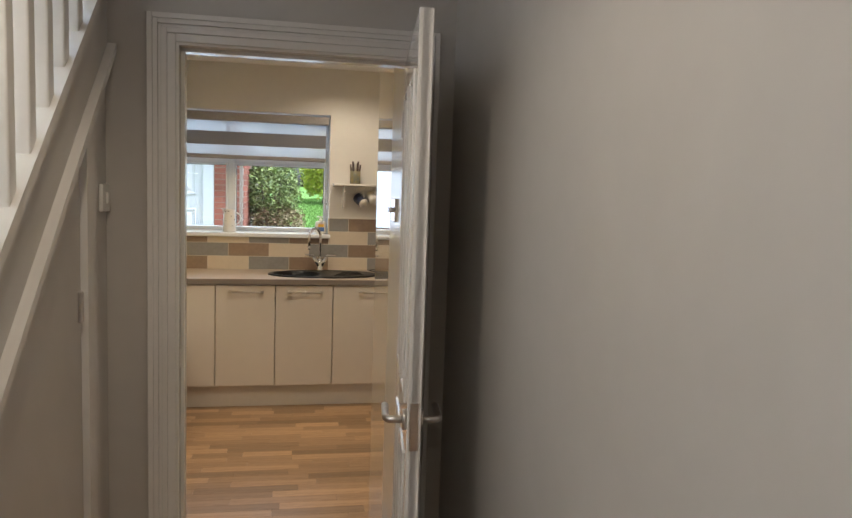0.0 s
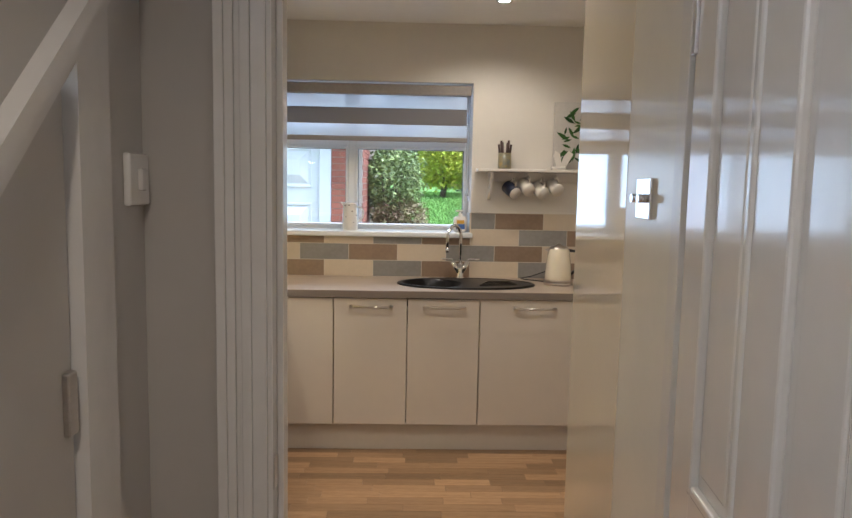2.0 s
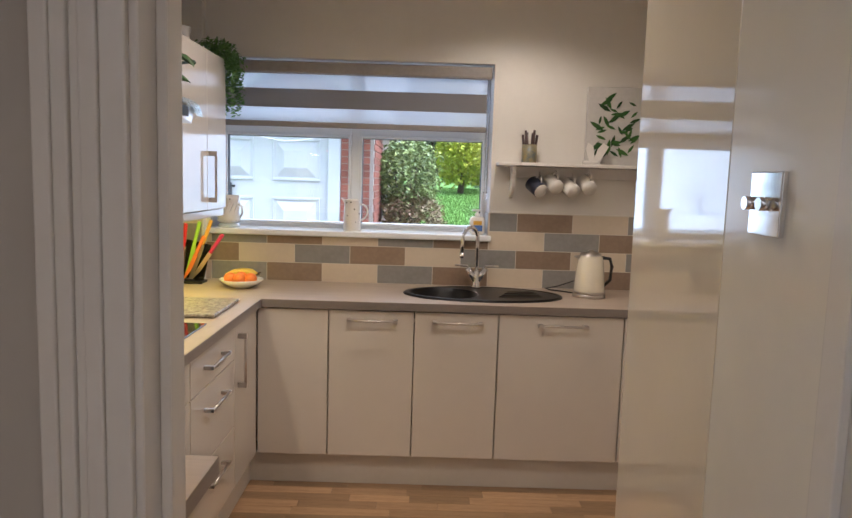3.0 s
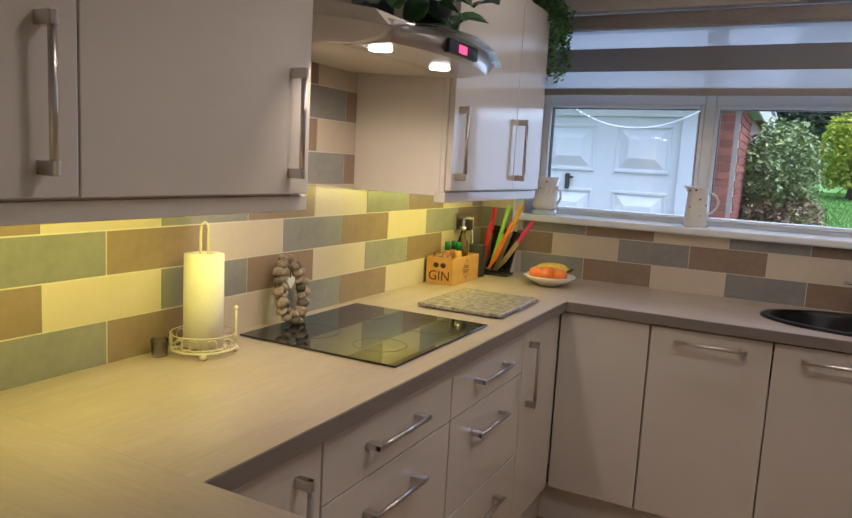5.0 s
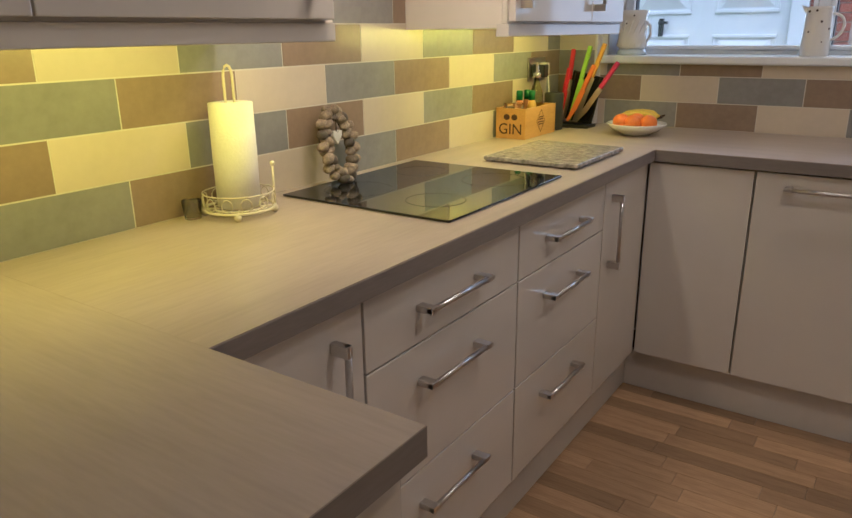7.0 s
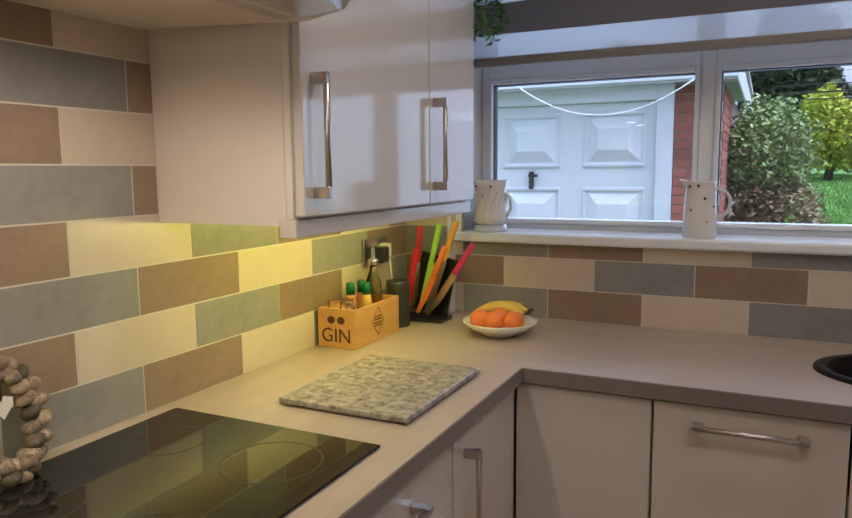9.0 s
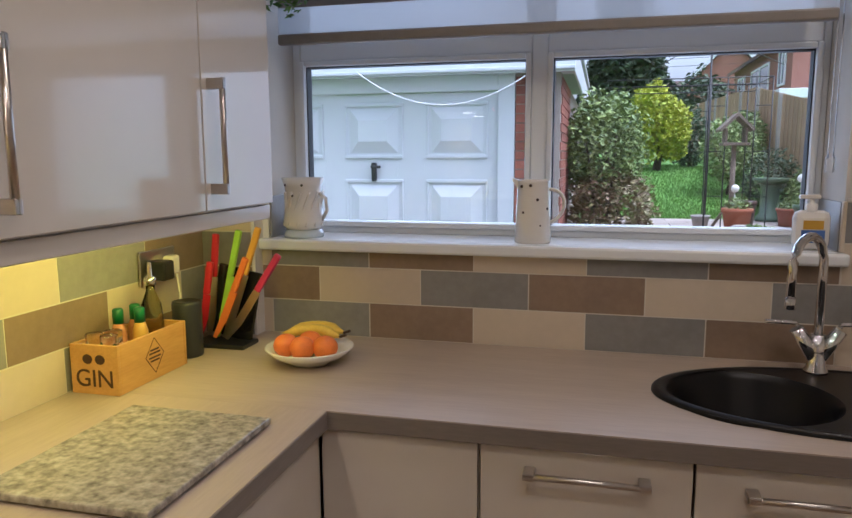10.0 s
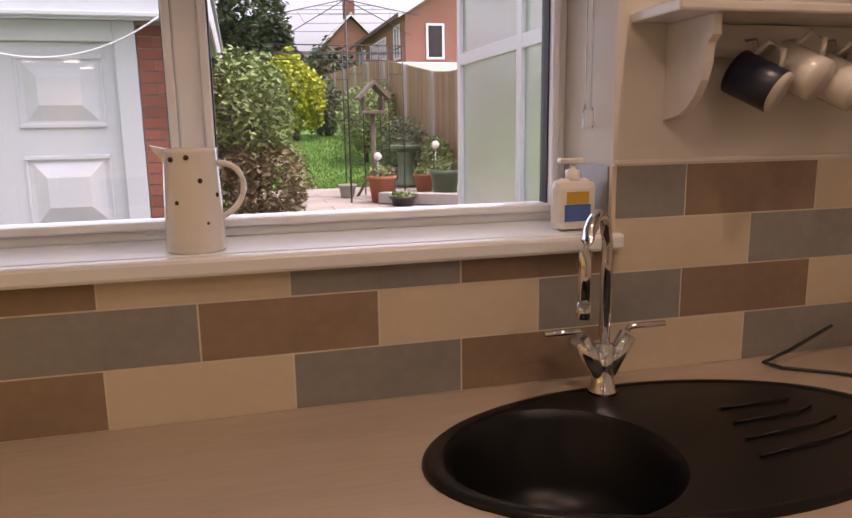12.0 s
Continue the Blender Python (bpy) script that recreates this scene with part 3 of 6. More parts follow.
ZF = 0.866
bx = FX - 0.020
drawers = lambda a, b: [(a, b, 0.155, 0.432, "h"), (a, b, 0.432, 0.718, "h"), (a, b, 0.718, ZF, "h")]
base_unit("drawer_unit", XL + 0.01, bx, -2.115, -1.538, "wide glossy cream three-drawer unit with steel bar handles", drawers(-2.115, -1.538), "x")
base_unit("drawer_unit", XL + 0.01, bx, -1.535, -0.985, "glossy cream three-drawer unit beneath the hob", drawers(-1.535, -0.985), "x")
base_unit("base_cabinet", XL + 0.01, bx, -0.983, -0.665, "narrow glossy cream base cabinet with an upright handle", [(-0.983, -0.588, 0.155, ZF, -0.92)], "x")
base_unit("base_cabinet", XL + 0.01, bx, -2.482, -2.118, "narrow glossy cream corner base cabinet", [(-2.462, -2.118, 0.155, ZF, -2.195)], "x")
by = FY + 0.020
base_unit("corner_cabinet", 0.44, 0.751, by, -0.02, "glossy cream corner cabinet with a plain front", [(0.417, 0.751, 0.155, ZF, "")], "y")
base_unit("base_cabinet", 0.754, 1.155, by, -0.02, "glossy cream base cabinet with a bar handle", [(0.754, 1.155, 0.155, ZF, "t")], "y")
sink_base = base_unit("base_cabinet", 1.157, 1.553, by, -0.02, "glossy cream base cabinet under the sink", [(1.157, 1.553, 0.155, ZF, "t")], "y")
base_unit("appliance_cabinet", 1.556, 2.146, by, -0.02, "wide glossy cream front with a steel bar handle", [(1.556, 2.146, 0.155, ZF, "t")], "y")
base_unit("base_cabinet", 2.149, 2.595, by, -0.02, "glossy cream base cabinet with a bar handle", [(2.149, 2.595, 0.155, ZF, "t")], "y")
pen = thing("end_cabinet", (0.3, -2.75, 0.15), "cream cabinet under the short worktop with a plain end panel", "cabinet", "base units")
part("body", boxes((XL + 0.01, 0.735, -3.05, -2.487, 0.15, ZB - 0.001)), M_CABSIDE, pen)
part("end_panel", boxes((0.736, 0.755, -3.05, -2.467, 0.0, ZB - 0.001), bevel=0.002), M_CAB, pen, "glossy cream end panel")
part("door", boxes((0.437, 0.734, -2.485, -2.467, 0.155, ZF), bevel=0.002), M_CAB, pen)
plinth = thing("plinth", (0.376, -0.53, 0), "pale plinth boards along the foot of the base units", "plinth")
part("board", boxes((0.36, 0.376, -2.43, -0.53, 0, 0.149), bevel=0.001), M_PLINTH, plinth)
part("board", boxes((0.3765, 2.59, -0.546, -0.53, 0, 0.149), bevel=0.001), M_PLINTH, plinth)


def worktop_slab(x0, x1, y0, y1, bm=None):
    return box(bm or bmesh.new(), x0, x1, y0, y1, ZB, ZT)


SX, SY = 1.498, -0.305
wt = thing("worktop", (0.3, -1.5, ZB), "pale oak-effect laminate worktop in a U shape", "worktop")
part("run", worktop_slab(XL + 0.002, 0.437, -2.4502, -0.6003), M_TOP_Y, wt)
# back run with a round cut-out for the sink bowl
for slab in ((XL + 0.002, 1.08, -0.60, -0.052), (1.52, 2.595, -0.60, -0.010), (0.001, 1.52, -0.0515, -0.010), (1.08, 1.52, -0.60, -0.595)):
    part("run", worktop_slab(*slab), M_TOP_X, wt)
rn = bmesh.new()
sq, ci, side = [], [], []
for i in range(64):
    ca, sa = math.cos(2 * math.pi * i / 64), math.sin(2 * math.pi * i / 64)
    kx_, ky_ = 0.22 / max(abs(ca), 1e-6), (0.2635 if sa > 0 else 0.280) / max(abs(sa), 1e-6)
    k = min(kx_, ky_)
    side.append(kx_ < ky_)
    sq.append(rn.verts.new((1.30 + k * ca, -0.315 + k * sa, ZT)))
    ci.append(rn.verts.new((1.30 + 0.18 * ca, -0.315 + 0.18 * sa, ZT)))
for i in range(64):
    j = (i + 1) % 64
    rn.faces.new((ci[i], sq[i], sq[j], ci[j]))
    if side[i] != side[j]:
        on_x, on_y = (sq[i], sq[j]) if side[i] else (sq[j], sq[i])
        rn.faces.new((sq[i], rn.verts.new((on_x.co.x, on_y.co.y, ZT)), sq[j]))
bmesh.ops.recalc_face_normals(rn, faces=rn.faces)
part("sink_surround", rn, M_TOP_X, wt)
part("run", worktop_slab(XL + 0.002, 0.776, -3.056, -2.4505), M_TOP_X, wt)
part("edging", boxes((0.4372, 0.4392, -2.447, -0.603, ZB, ZT - 0.002), (0.4392, 2.595, -0.6022, -0.6002, ZB, ZT - 0.002), (0.439, 0.776, -2.4505, -2.4485, ZB, ZT - 0.002), (0.7762, 0.7582, -3.056, -2.4485, ZB, ZT - 0.002)), M_EDGE, wt, "darker grey-brown edging strip")

# ---------------------------------------------------------------- sink and tap
sink = thing("sink", (SX, SY, ZT), "black composite oval inset sink with drainer", "sink")
RX, RY = 0.405, 0.225
rim = bmesh.new()
prof = [(1.0, 0.0), (0.998, 0.006), (0.985, 0.010), (0.95, 0.011), (0.93, 0.008)]
N = 64
rings = []
for s, h in prof:
    rings.append([rim.verts.new((SX + RX * s * math.cos(2 * math.pi * i / N), SY + RY * s * math.sin(2 * math.pi * i / N), ZT + h)) for i in range(N)])
for a, b in zip(rings, rings[1:]):
    for i in range(N):
        rim.faces.new((a[i], a[(i + 1) % N], b[(i + 1) % N], b[i])).smooth = True
part("rim", rim, M_SINK, sink, "rounded black rim")
# deck between rim and round bowl
BX, BY, BR = 1.300, -0.315, 0.175
deck = bmesh.new()
ov = [deck.verts.new((SX + RX * 0.93 * math.cos(2 * math.pi * i / N), SY + RY * 0.93 * math.sin(2 * math.pi * i / N), ZT + 0.008)) for i in range(N)]


def on_bowl(i, r, z):
    a = 2 * math.pi * i / N
    return (BX + r * math.cos(a), BY + r * math.sin(a), z)


bw = [deck.verts.new(on_bowl(i, BR, ZT + 0.006)) for i in range(N)]
for i in range(N):
    deck.faces.new((ov[i], ov[(i + 1) % N], bw[(i + 1) % N], bw[i])).smooth = True
part("drainer", deck, M_SINK, sink, "gently dished drainer")
part("bowl", lathe([(BR, ZT + 0.006), (BR - 0.012, ZT - 0.01), (BR - 0.022, ZT - 0.12), (BR - 0.06, ZT - 0.16), (0.03, ZT - 0.165), (0.0, ZT - 0.165)], BX, BY, N), M_SINK, sink, "deep round bowl")
for k in range(4):
    part("drainer_rib", tube([(1.57 + 0.02 * k, -0.40 + 0.055 * k, ZT + 0.009), (1.70 + 0.02 * k, -0.385 + 0.05 * k, ZT + 0.011), (1.79 - 0.006 * k, -0.36 + 0.045 * k, ZT + 0.009)], 0.0022, 8), M_SINK, sink)
tap = thing("mixer_tap", (1.477, -0.108, ZT + 0.008), "polished chrome swan-neck mixer tap with two levers", "tap")
TX, TY = 1.477, -0.108
part("base", lathe([(0.0, ZT + 0.008), (0.027, ZT + 0.008), (0.027, ZT + 0.014), (0.021, ZT + 0.022), (0.019, ZT + 0.06), (0.017, ZT + 0.10), (0.0, ZT + 0.10)], TX, TY), M_CHROME, tap)
ux, uy = -0.086, -0.086
pts = [(TX, TY, ZT + 0.08), (TX, TY, ZT + 0.265)] + [(TX + ux * 0.5 * (1 - math.cos(radians(a))), TY + uy * 0.5 * (1 - math.cos(radians(a))), ZT + 0.265 + 0.07 * math.sin(radians(a))) for a in range(15, 181, 15)] + [(TX + ux, TY + uy, ZT + 0.19)]
part("spout", tube(pts, 0.0105, 16), M_CHROME, tap, "curved chrome spout")
part("nozzle", tube([(TX + ux, TY + uy, ZT + 0.20), (TX + ux, TY + uy, ZT + 0.175)], 0.0118, 16), M_CHROME, tap)
for s in (-1, 1):
    bm = tube([(TX, TY, ZT + 0.035), (TX + s * 0.048, TY, ZT + 0.112)], 0.0165, 16)
    tube([(TX + s * 0.045, TY, ZT + 0.118), (TX + s * 0.05, TY, ZT + 0.126), (TX + s * 0.118, TY - 0.004, ZT + 0.127)], 0.0058, 10, bm)
    part("lever", bm, M_CHROME, tap, "slim chrome lever on an angled arm")

# ---------------------------------------------------------------- wall units and hood
CX = 0.16


def wall_unit(y0, y1, doors, label):
    u = thing("wall_cabinet", (0.0, (y0 + y1) / 2, 1.28), label, "cabinet", "wall units")
    part("body", boxes((XL + 0.006, CX - 0.001, y0, y1, 1.30, 2.02), bevel=0.001), M_CABSIDE, u, "cream matt carcass")
    part("pelmet", boxes((CX - 0.018, CX + 0.021, y0 - 0.001, y1 + 0.001, 1.278, 1.3125), bevel=0.002), M_CAB, u, "glossy pelmet rail")
    part("frame", boxes((CX, CX + 0.015, y0, y1, 1.313, 2.04)), M_CABSIDE, u)
    for a, b, hy in doors:
        d = part("door", boxes((CX + 0.0155, CX + 0.036, a + 0.0018, b - 0.0018, 1.318, 2.035), bevel=0.002), M_CAB, u, "high gloss door")
        part("handle", bar_handle((CX + 0.036, hy, 1.352), (CX + 0.036, hy, 1.585), (1, 0, 0)), M_STEEL, d, "brushed steel bar handle")
    return u


wall_unit(-3.04, -1.886, [(-3.02, -2.473, -2.537), (-2.473, -1.901, -1.968)], "pair of glossy cream wall cabinet doors over the worktop")
wall_unit(-1.174, -0.310, [(-1.168, -0.620, -1.132), (-0.620, -0.320, -0.595)], "glossy cream wall cabinet between hood and window")

hood = thing("cooker_hood", (0.1, -1.51, 1.66), "steel chimney cooker hood with a curved glass canopy", "cooker hood")
hp = [(-0.165, 1.685), (0.24, 1.662), (0.315, 1.675), (0.335, 1.70), (0.30, 1.735), (0.15, 1.765), (-0.165, 1.775)]
part("body", prism([(a, b) for a, b in hp], "y", -1.815, -1.20), M_CABSIDE, hood, "cream underside body")
fb = bmesh.new()
fr = []
for k in range(13):
    yy = -1.79 + 0.56 * k / 12
    c = 0.045 * (1 - ((k - 6) / 6) ** 2)
    fr.append([fb.verts.new((0.325 + c, yy, 1.665)), fb.verts.new((0.335 + c, yy, 1.715)), fb.verts.new((0.20, yy, 1.74)), fb.verts.new((0.20, yy, 1.662))])
for a, b in zip(fr, fr[1:]):
    for i in range(4):
        fb.faces.new((a[i], b[i], b[(i + 1) % 4], a[(i + 1) % 4])).smooth = i < 2
fb.faces.new(fr[0])
fb.faces.new(fr[-1][::-1])
bmesh.ops.recalc_face_normals(fb, faces=fb.faces)
facia = part("fascia", fb, M_STEEL, hood, "bowed brushed steel fascia")
part("display", boxes((0.366, 0.3815, -1.60, -1.43, 1.674, 1.707)), M_BLACK, facia, "black control display")
part("digits", boxes((0.3818, 0.3824, -1.545, -1.50, 1.680, 1.700)), M_DISPLAY, facia, "glowing red digits")
gb = bmesh.new()
prev = None
for i in range(13):
    u = i / 12
    yy = -1.82 + 0.63 * u
    row = []
    for k in range(7):
        x = -0.165 + (0.52 + 0.05 * math.sin(math.pi * u)) * k / 6
        row.append(gb.verts.new((x, yy, 1.782 - 0.055 * (k / 6) ** 2.2 - 0.035 * (2 * u - 1) ** 2)))
    if prev:
        for k in range(6):
            gb.faces.new((prev[k], prev[k + 1], row[k + 1], row[k])).smooth = True
    prev = row
bmesh.ops.solidify(gb, geom=gb.faces[:], thickness=0.006)
part("canopy", gb, glassy("tinted glass", (0.55, 0.62, 0.60)), hood, "curved tinted glass canopy")
part("chimney", boxes((XL + 0.005, 0.10, -1.62, -1.40, 1.78, 2.45), bevel=0.004), M_STEEL, hood, "steel chimney duct")
for hy in (-1.80 + 0.07, -1.59 + 0.17):
    part("hood_lamp", tube([(0.265, hy, 1.6655), (0.265, hy, 1.658)], 0.028, 20), M_LAMP, hood, "lit round halogen lamp")

# ---------------------------------------------------------------- hob
hob = thing("hob", (0.12, -1.48, ZT), "black glass ceramic hob set in the worktop", "hob")
part("glass", boxes((-0.122, 0.368, -1.768, -1.198, ZT + 0.001, ZT + 0.006), bevel=0.002), M_BLACKGLASS, hob)
for cx, cy, r in ((0.0, -1.62, 0.085), (0.0, -1.34, 0.07), (0.235, -1.62, 0.07), (0.235, -1.34, 0.085)):
    part("zone_ring", lathe([(r, ZT + 0.0062), (r + 0.002, ZT + 0.0064), (r + 0.003, ZT + 0.0062)], cx, cy, 40), mat("zone print", (0.05, 0.05, 0.052), 0.2), hob, "faint printed cooking zone ring")

# ---------------------------------------------------------------- downlights
# only the first fitting is known; the others go with the added beams
for k, (sx, sy) in enumerate(SPOTS):
    zc = ZC if sy > -3 else 2.5
    d = thing("downlight", (sx, sy, zc), "small round recessed ceiling downlight, lit, one real and the others added unseen", "downlight", "ceiling downlights")
    part("bezel", lathe([(0.030, zc - 0.001), (0.032, zc - 0.006), (0.042, zc - 0.004), (0.044, zc - 0.0005)], sx, sy, 28), M_UPVC, d, "white bezel")
    part("lens", lathe([(0.0, zc - 0.003), (0.029, zc - 0.003)], sx, sy, 24), M_LAMP, d, "glowing lens")

# ---------------------------------------------------------------- things on the worktop
# microwave on the short run
mw = thing("microwave", (0.05, -2.72, ZT), "cream retro microwave oven with a chrome handle and dark door", "microwave")
MW0, MW1, MY0, MY1, MZ = XL + 0.02, 0.205, -2.985, -2.545, 1.165


def mwp(bm):
    return shift(bm, Matrix.Translation((0.022, -2.585, 0)) @ pose(0, 0, 0, 0, 0, 50) @ Matrix.Translation((-0.205, 2.545, 0)))


M_MW = mat("cream enamel", (0.76, 0.72, 0.63), 0.25, var=0.02, coat=0.4)
part("body", mwp(boxes((-0.05, 0.175, MY0, MY1, ZT + 0.012, MZ), bevel=0.022)), M_MW, mw)
part("front", mwp(boxes((0.176, 0.205, MY0, MY1, ZT + 0.012, MZ), bevel=0.010)), M_MW, mw, "cream rounded door surround")
part("glass", mwp(boxes((0.2055, 0.209, MY0 + 0.03, MY1 - 0.105, ZT + 0.05, MZ - 0.04), bevel=0.001)), mat("smoked glass", (0.03, 0.028, 0.02), 0.06), mw, "smoked glass door window")
part("handle", mwp(tube([(0.205, MY1 - 0.085, ZT + 0.05), (0.24, MY1 - 0.085, ZT + 0.055), (0.252, MY1 - 0.085, ZT + 0.08), (0.252, MY1 - 0.085, MZ - 0.07), (0.24, MY1 - 0.085, MZ - 0.045), (0.205, MY1 - 0.085, MZ - 0.04)], 0.008, 12)), M_CHROME, mw, "bent chrome bar handle")
for k in range(4):
    part("button", mwp(boxes((0.2045, 0.2085, MY1 - 0.05, MY1 - 0.03, ZT + 0.12 + 0.026 * k, ZT + 0.134 + 0.026 * k), bevel=0.001)), M_CHROME, mw)
part("release_button", mwp(boxes((0.2045, 0.2095, MY1 - 0.055, MY1 - 0.02, ZT + 0.045, ZT + 0.08), bevel=0.002)), M_MW, mw)
for fx, fy in ((0.0, MY0 + 0.04), (0.0, MY1 - 0.04), (0.17, MY0 + 0.04), (0.17, MY1 - 0.04)):
    part("foot", mwp(tube([(fx, fy, ZT), (fx, fy, ZT + 0.014)], 0.012, 12)), M_BLACK, mw)

# kitchen roll on a wire holder
kx, ky = -0.078, -1.942
roll = thing("paper_towel_holder", (kx, ky, ZT), "cream wire kitchen roll holder with scrolled gallery", "holder")
base = tube([(kx + 0.078 * math.cos(a), ky + 0.078 * math.sin(a), ZT + 0.016) for a in [2 * math.pi * i / 28 for i in range(28)]], 0.003, 8, closed=True)
for r in (0.03, 0.055):
    tube([(kx + r * math.cos(a), ky + r * math.sin(a), ZT + 0.016) for a in [2 * math.pi * i / 24 for i in range(24)]], 0.002, 6, base, closed=True)
for k in range(4):
    a = math.pi * k / 4
    tube([(kx - 0.078 * math.cos(a), ky - 0.078 * math.sin(a), ZT + 0.015), (kx + 0.078 * math.cos(a), ky + 0.078 * math.sin(a), ZT + 0.015)], 0.002, 6, base)
part("base", base, M_CREAMWIRE, roll)
gal = tube([(kx + 0.078 * math.cos(a), ky + 0.078 * math.sin(a), ZT + 0.052) for a in [2 * math.pi * i / 28 for i in range(28)]], 0.0015, 6, closed=True)
for k in range(12):
    a = 2 * math.pi * k / 12
    c, s = math.cos(a), math.sin(a)
    tube([(kx + 0.078 * c - s * 0.012 * math.sin(q), ky + 0.078 * s + c * 0.012 * math.sin(q), ZT + 0.034 - 0.014 * math.cos(q)) for q in [2 * math.pi * i / 10 for i in range(10)]], 0.0014, 5, gal, closed=True)
part("gallery", gal, M_CREAMWIRE, roll, "scrolled wire gallery")
for k in range(4):
    a = math.pi / 4 + math.pi * k / 2
    part("foot", ball(kx + 0.076 * math.cos(a), ky + 0.076 * math.sin(a), ZT + 0.009, 0.009, 0.009, 0.009, 14), M_CREAMWIRE, roll)
part("spindle", tube([(kx, ky - 0.012, ZT + 0.015), (kx, ky - 0.012, ZT + 0.30)] + [(kx, ky - 0.012 * math.cos(radians(q)), ZT + 0.30 + 0.022 * math.sin(radians(q))) for q in (30, 60, 90, 120, 150)] + [(kx, ky + 0.012, ZT + 0.30), (kx, ky + 0.012, ZT + 0.015)], 0.003, 8), M_CREAMWIRE, roll, "looped wire spindle")
part("side_rod", tube([(kx + 0.045, ky + 0.065, ZT + 0.015), (kx + 0.045, ky + 0.065, ZT + 0.105)], 0.0028, 8), M_CREAMWIRE, roll)
part("rod_knob", ball(kx + 0.045, ky + 0.065, ZT + 0.108, 0.006, 0.006, 0.006, 12), M_CREAMWIRE, roll)
paper = solid("kitchen_roll", lathe([(0.016, ZT + 0.02), (0.047, ZT + 0.02), (0.048, ZT + 0.13), (0.047, ZT + 0.245), (0.030, ZT + 0.247), (0.018, ZT + 0.246), (0.018, ZT + 0.10)], kx, ky, 36), M_PAPER, "white kitchen paper roll standing on its holder", "paper roll")
# small glass beside it
cup_g = solid("tea_light_glass", lathe([(0.016, ZT + 0.001), (0.018, ZT + 0.002), (0.021, ZT + 0.042), (0.019, ZT + 0.042), (0.016, ZT + 0.006), (0.0, ZT + 0.006)], -0.13, -2.03, 20), M_GLASS, "tiny clear glass on the worktop", "glass")

# shell wreath leaning on the tiles behind the hob
wr = thing("shell_wreath", (-0.12, -1.57, ZT + 0.007), "oval wreath of sea shells with a small white heart", "wreath")
WXC, WYC, WZC = -0.115, -1.572, ZT + 0.105
part("hoop", tube([(WXC - 0.02 * math.sin(a), WYC + 0.048 * math.cos(a), WZC + 0.080 * math.sin(a)) for a in [2 * math.pi * i / 24 for i in range(24)]], 0.008, 8, closed=True), M_BARK, wr)
rs = np.random.default_rng(4)
shell_me = []
for k in range(5):
    bm = bmesh.new()
    ball(0, 0, 0, 0.013 + 0.001 * k, 0.019 + 0.0015 * (k % 3), 0.013, 14, bm)
    for v in bm.verts:
        v.co *= 1 + 0.22 * noise.noise(v.co * 70 + Vector((k * 7, 0, 0)))
    shell_me.append(mesh_of("shell", bm, M_SHELL))
for k in range(38):
    a = 2 * math.pi * (k % 19) / 19 + (0.16 if k > 18 else 0)
    ro = 0.010 if k > 18 else -0.006
    o = piece("shell", shell_me[int(rs.integers(0, 5))], wr, (WXC + 0.010 - 0.02 * math.sin(a) + rs.uniform(-0.006, 0.008), WYC + (0.050 + ro) * math.cos(a), WZC + (0.080 + ro) * math.sin(a)))
    o.rotation_euler = (rs.uniform(-0.6, 0.6), rs.uniform(-0.6, 0.6), rs.uniform(-0.8, 0.8))
part("heart", prism([(0.0 + WYC, WZC + 0.0), (WYC + 0.017, WZC + 0.022), (WYC + 0.016, WZC + 0.034), (WYC + 0.008, WZC + 0.036), (WYC, WZC + 0.028), (WYC - 0.008, WZC + 0.036), (WYC - 0.016, WZC + 0.034), (WYC - 0.017, WZC + 0.022)], "x", WXC + 0.0, WXC + 0.01), M_WHITE, wr, "small white hanging heart")
part("string", tube([(WXC + 0.005, WYC, WZC + 0.082), (WXC + 0.005, WYC, WZC + 0.03)], 0.0015, 6), M_BARK, wr)

# granite board
board = thing("chopping_board", (0.21, -0.89, ZT), "speckled granite worktop saver board with polished edges", "board")
part("slab", boxes((0.055, 0.363, -1.085, -0.70, ZT + 0.004, ZT + 0.017), bevel=0.003), M_GRANITE, board)
for fx, fy in ((0.08, -1.06), (0.34, -1.06), (0.08, -0.73), (0.34, -0.73)):
    part("foot", tube([(fx, fy, ZT), (fx, fy, ZT + 0.0045)], 0.01, 12), M_BLACK, board)

# wooden crate with condiments
cr = thing("wooden_crate", (-0.11, -0.49, ZT), "small varnished pine box with burnt lettering, holding condiments", "box")
c0, c1, d0, d1, ch = XL + 0.018, -0.035, -0.625, -0.365, 0.112
part("end_board", boxes((c0, c1, d0, d0 + 0.010, ZT, ZT + ch), bevel=0.0015), M_BOXWOOD, cr)
part("end_board", boxes((c0, c1, d1 - 0.010, d1, ZT, ZT + ch), bevel=0.0015), M_BOXWOOD, cr)
part("side_board", boxes((c1 - 0.009, c1 - 0.0002, d0 + 0.0102, d1 - 0.0102, ZT, ZT + ch), bevel=0.0015), M_BOXWOOD, cr)
part("side_board", boxes((c0, c0 + 0.009, d0 + 0.0102, d1 - 0.0102, ZT, ZT + ch), bevel=0.0015), M_BOXWOOD, cr)
part("bottom_board", boxes((c0 + 0.0095, c1 - 0.0095, d0 + 0.0105, d1 - 0.0105, ZT, ZT + 0.008)), M_BOXWOOD, cr)
writing("lettering", "GIN", 0.056, pose((c0 + c1) / 2, d0 - 0.0006, ZT + 0.018, 90), M_INK_SHADE, cr, "dark burnt word on the end")
# no holes are cut: flat dark blobs paint the shade inside them
hole_shade = bmesh.new()
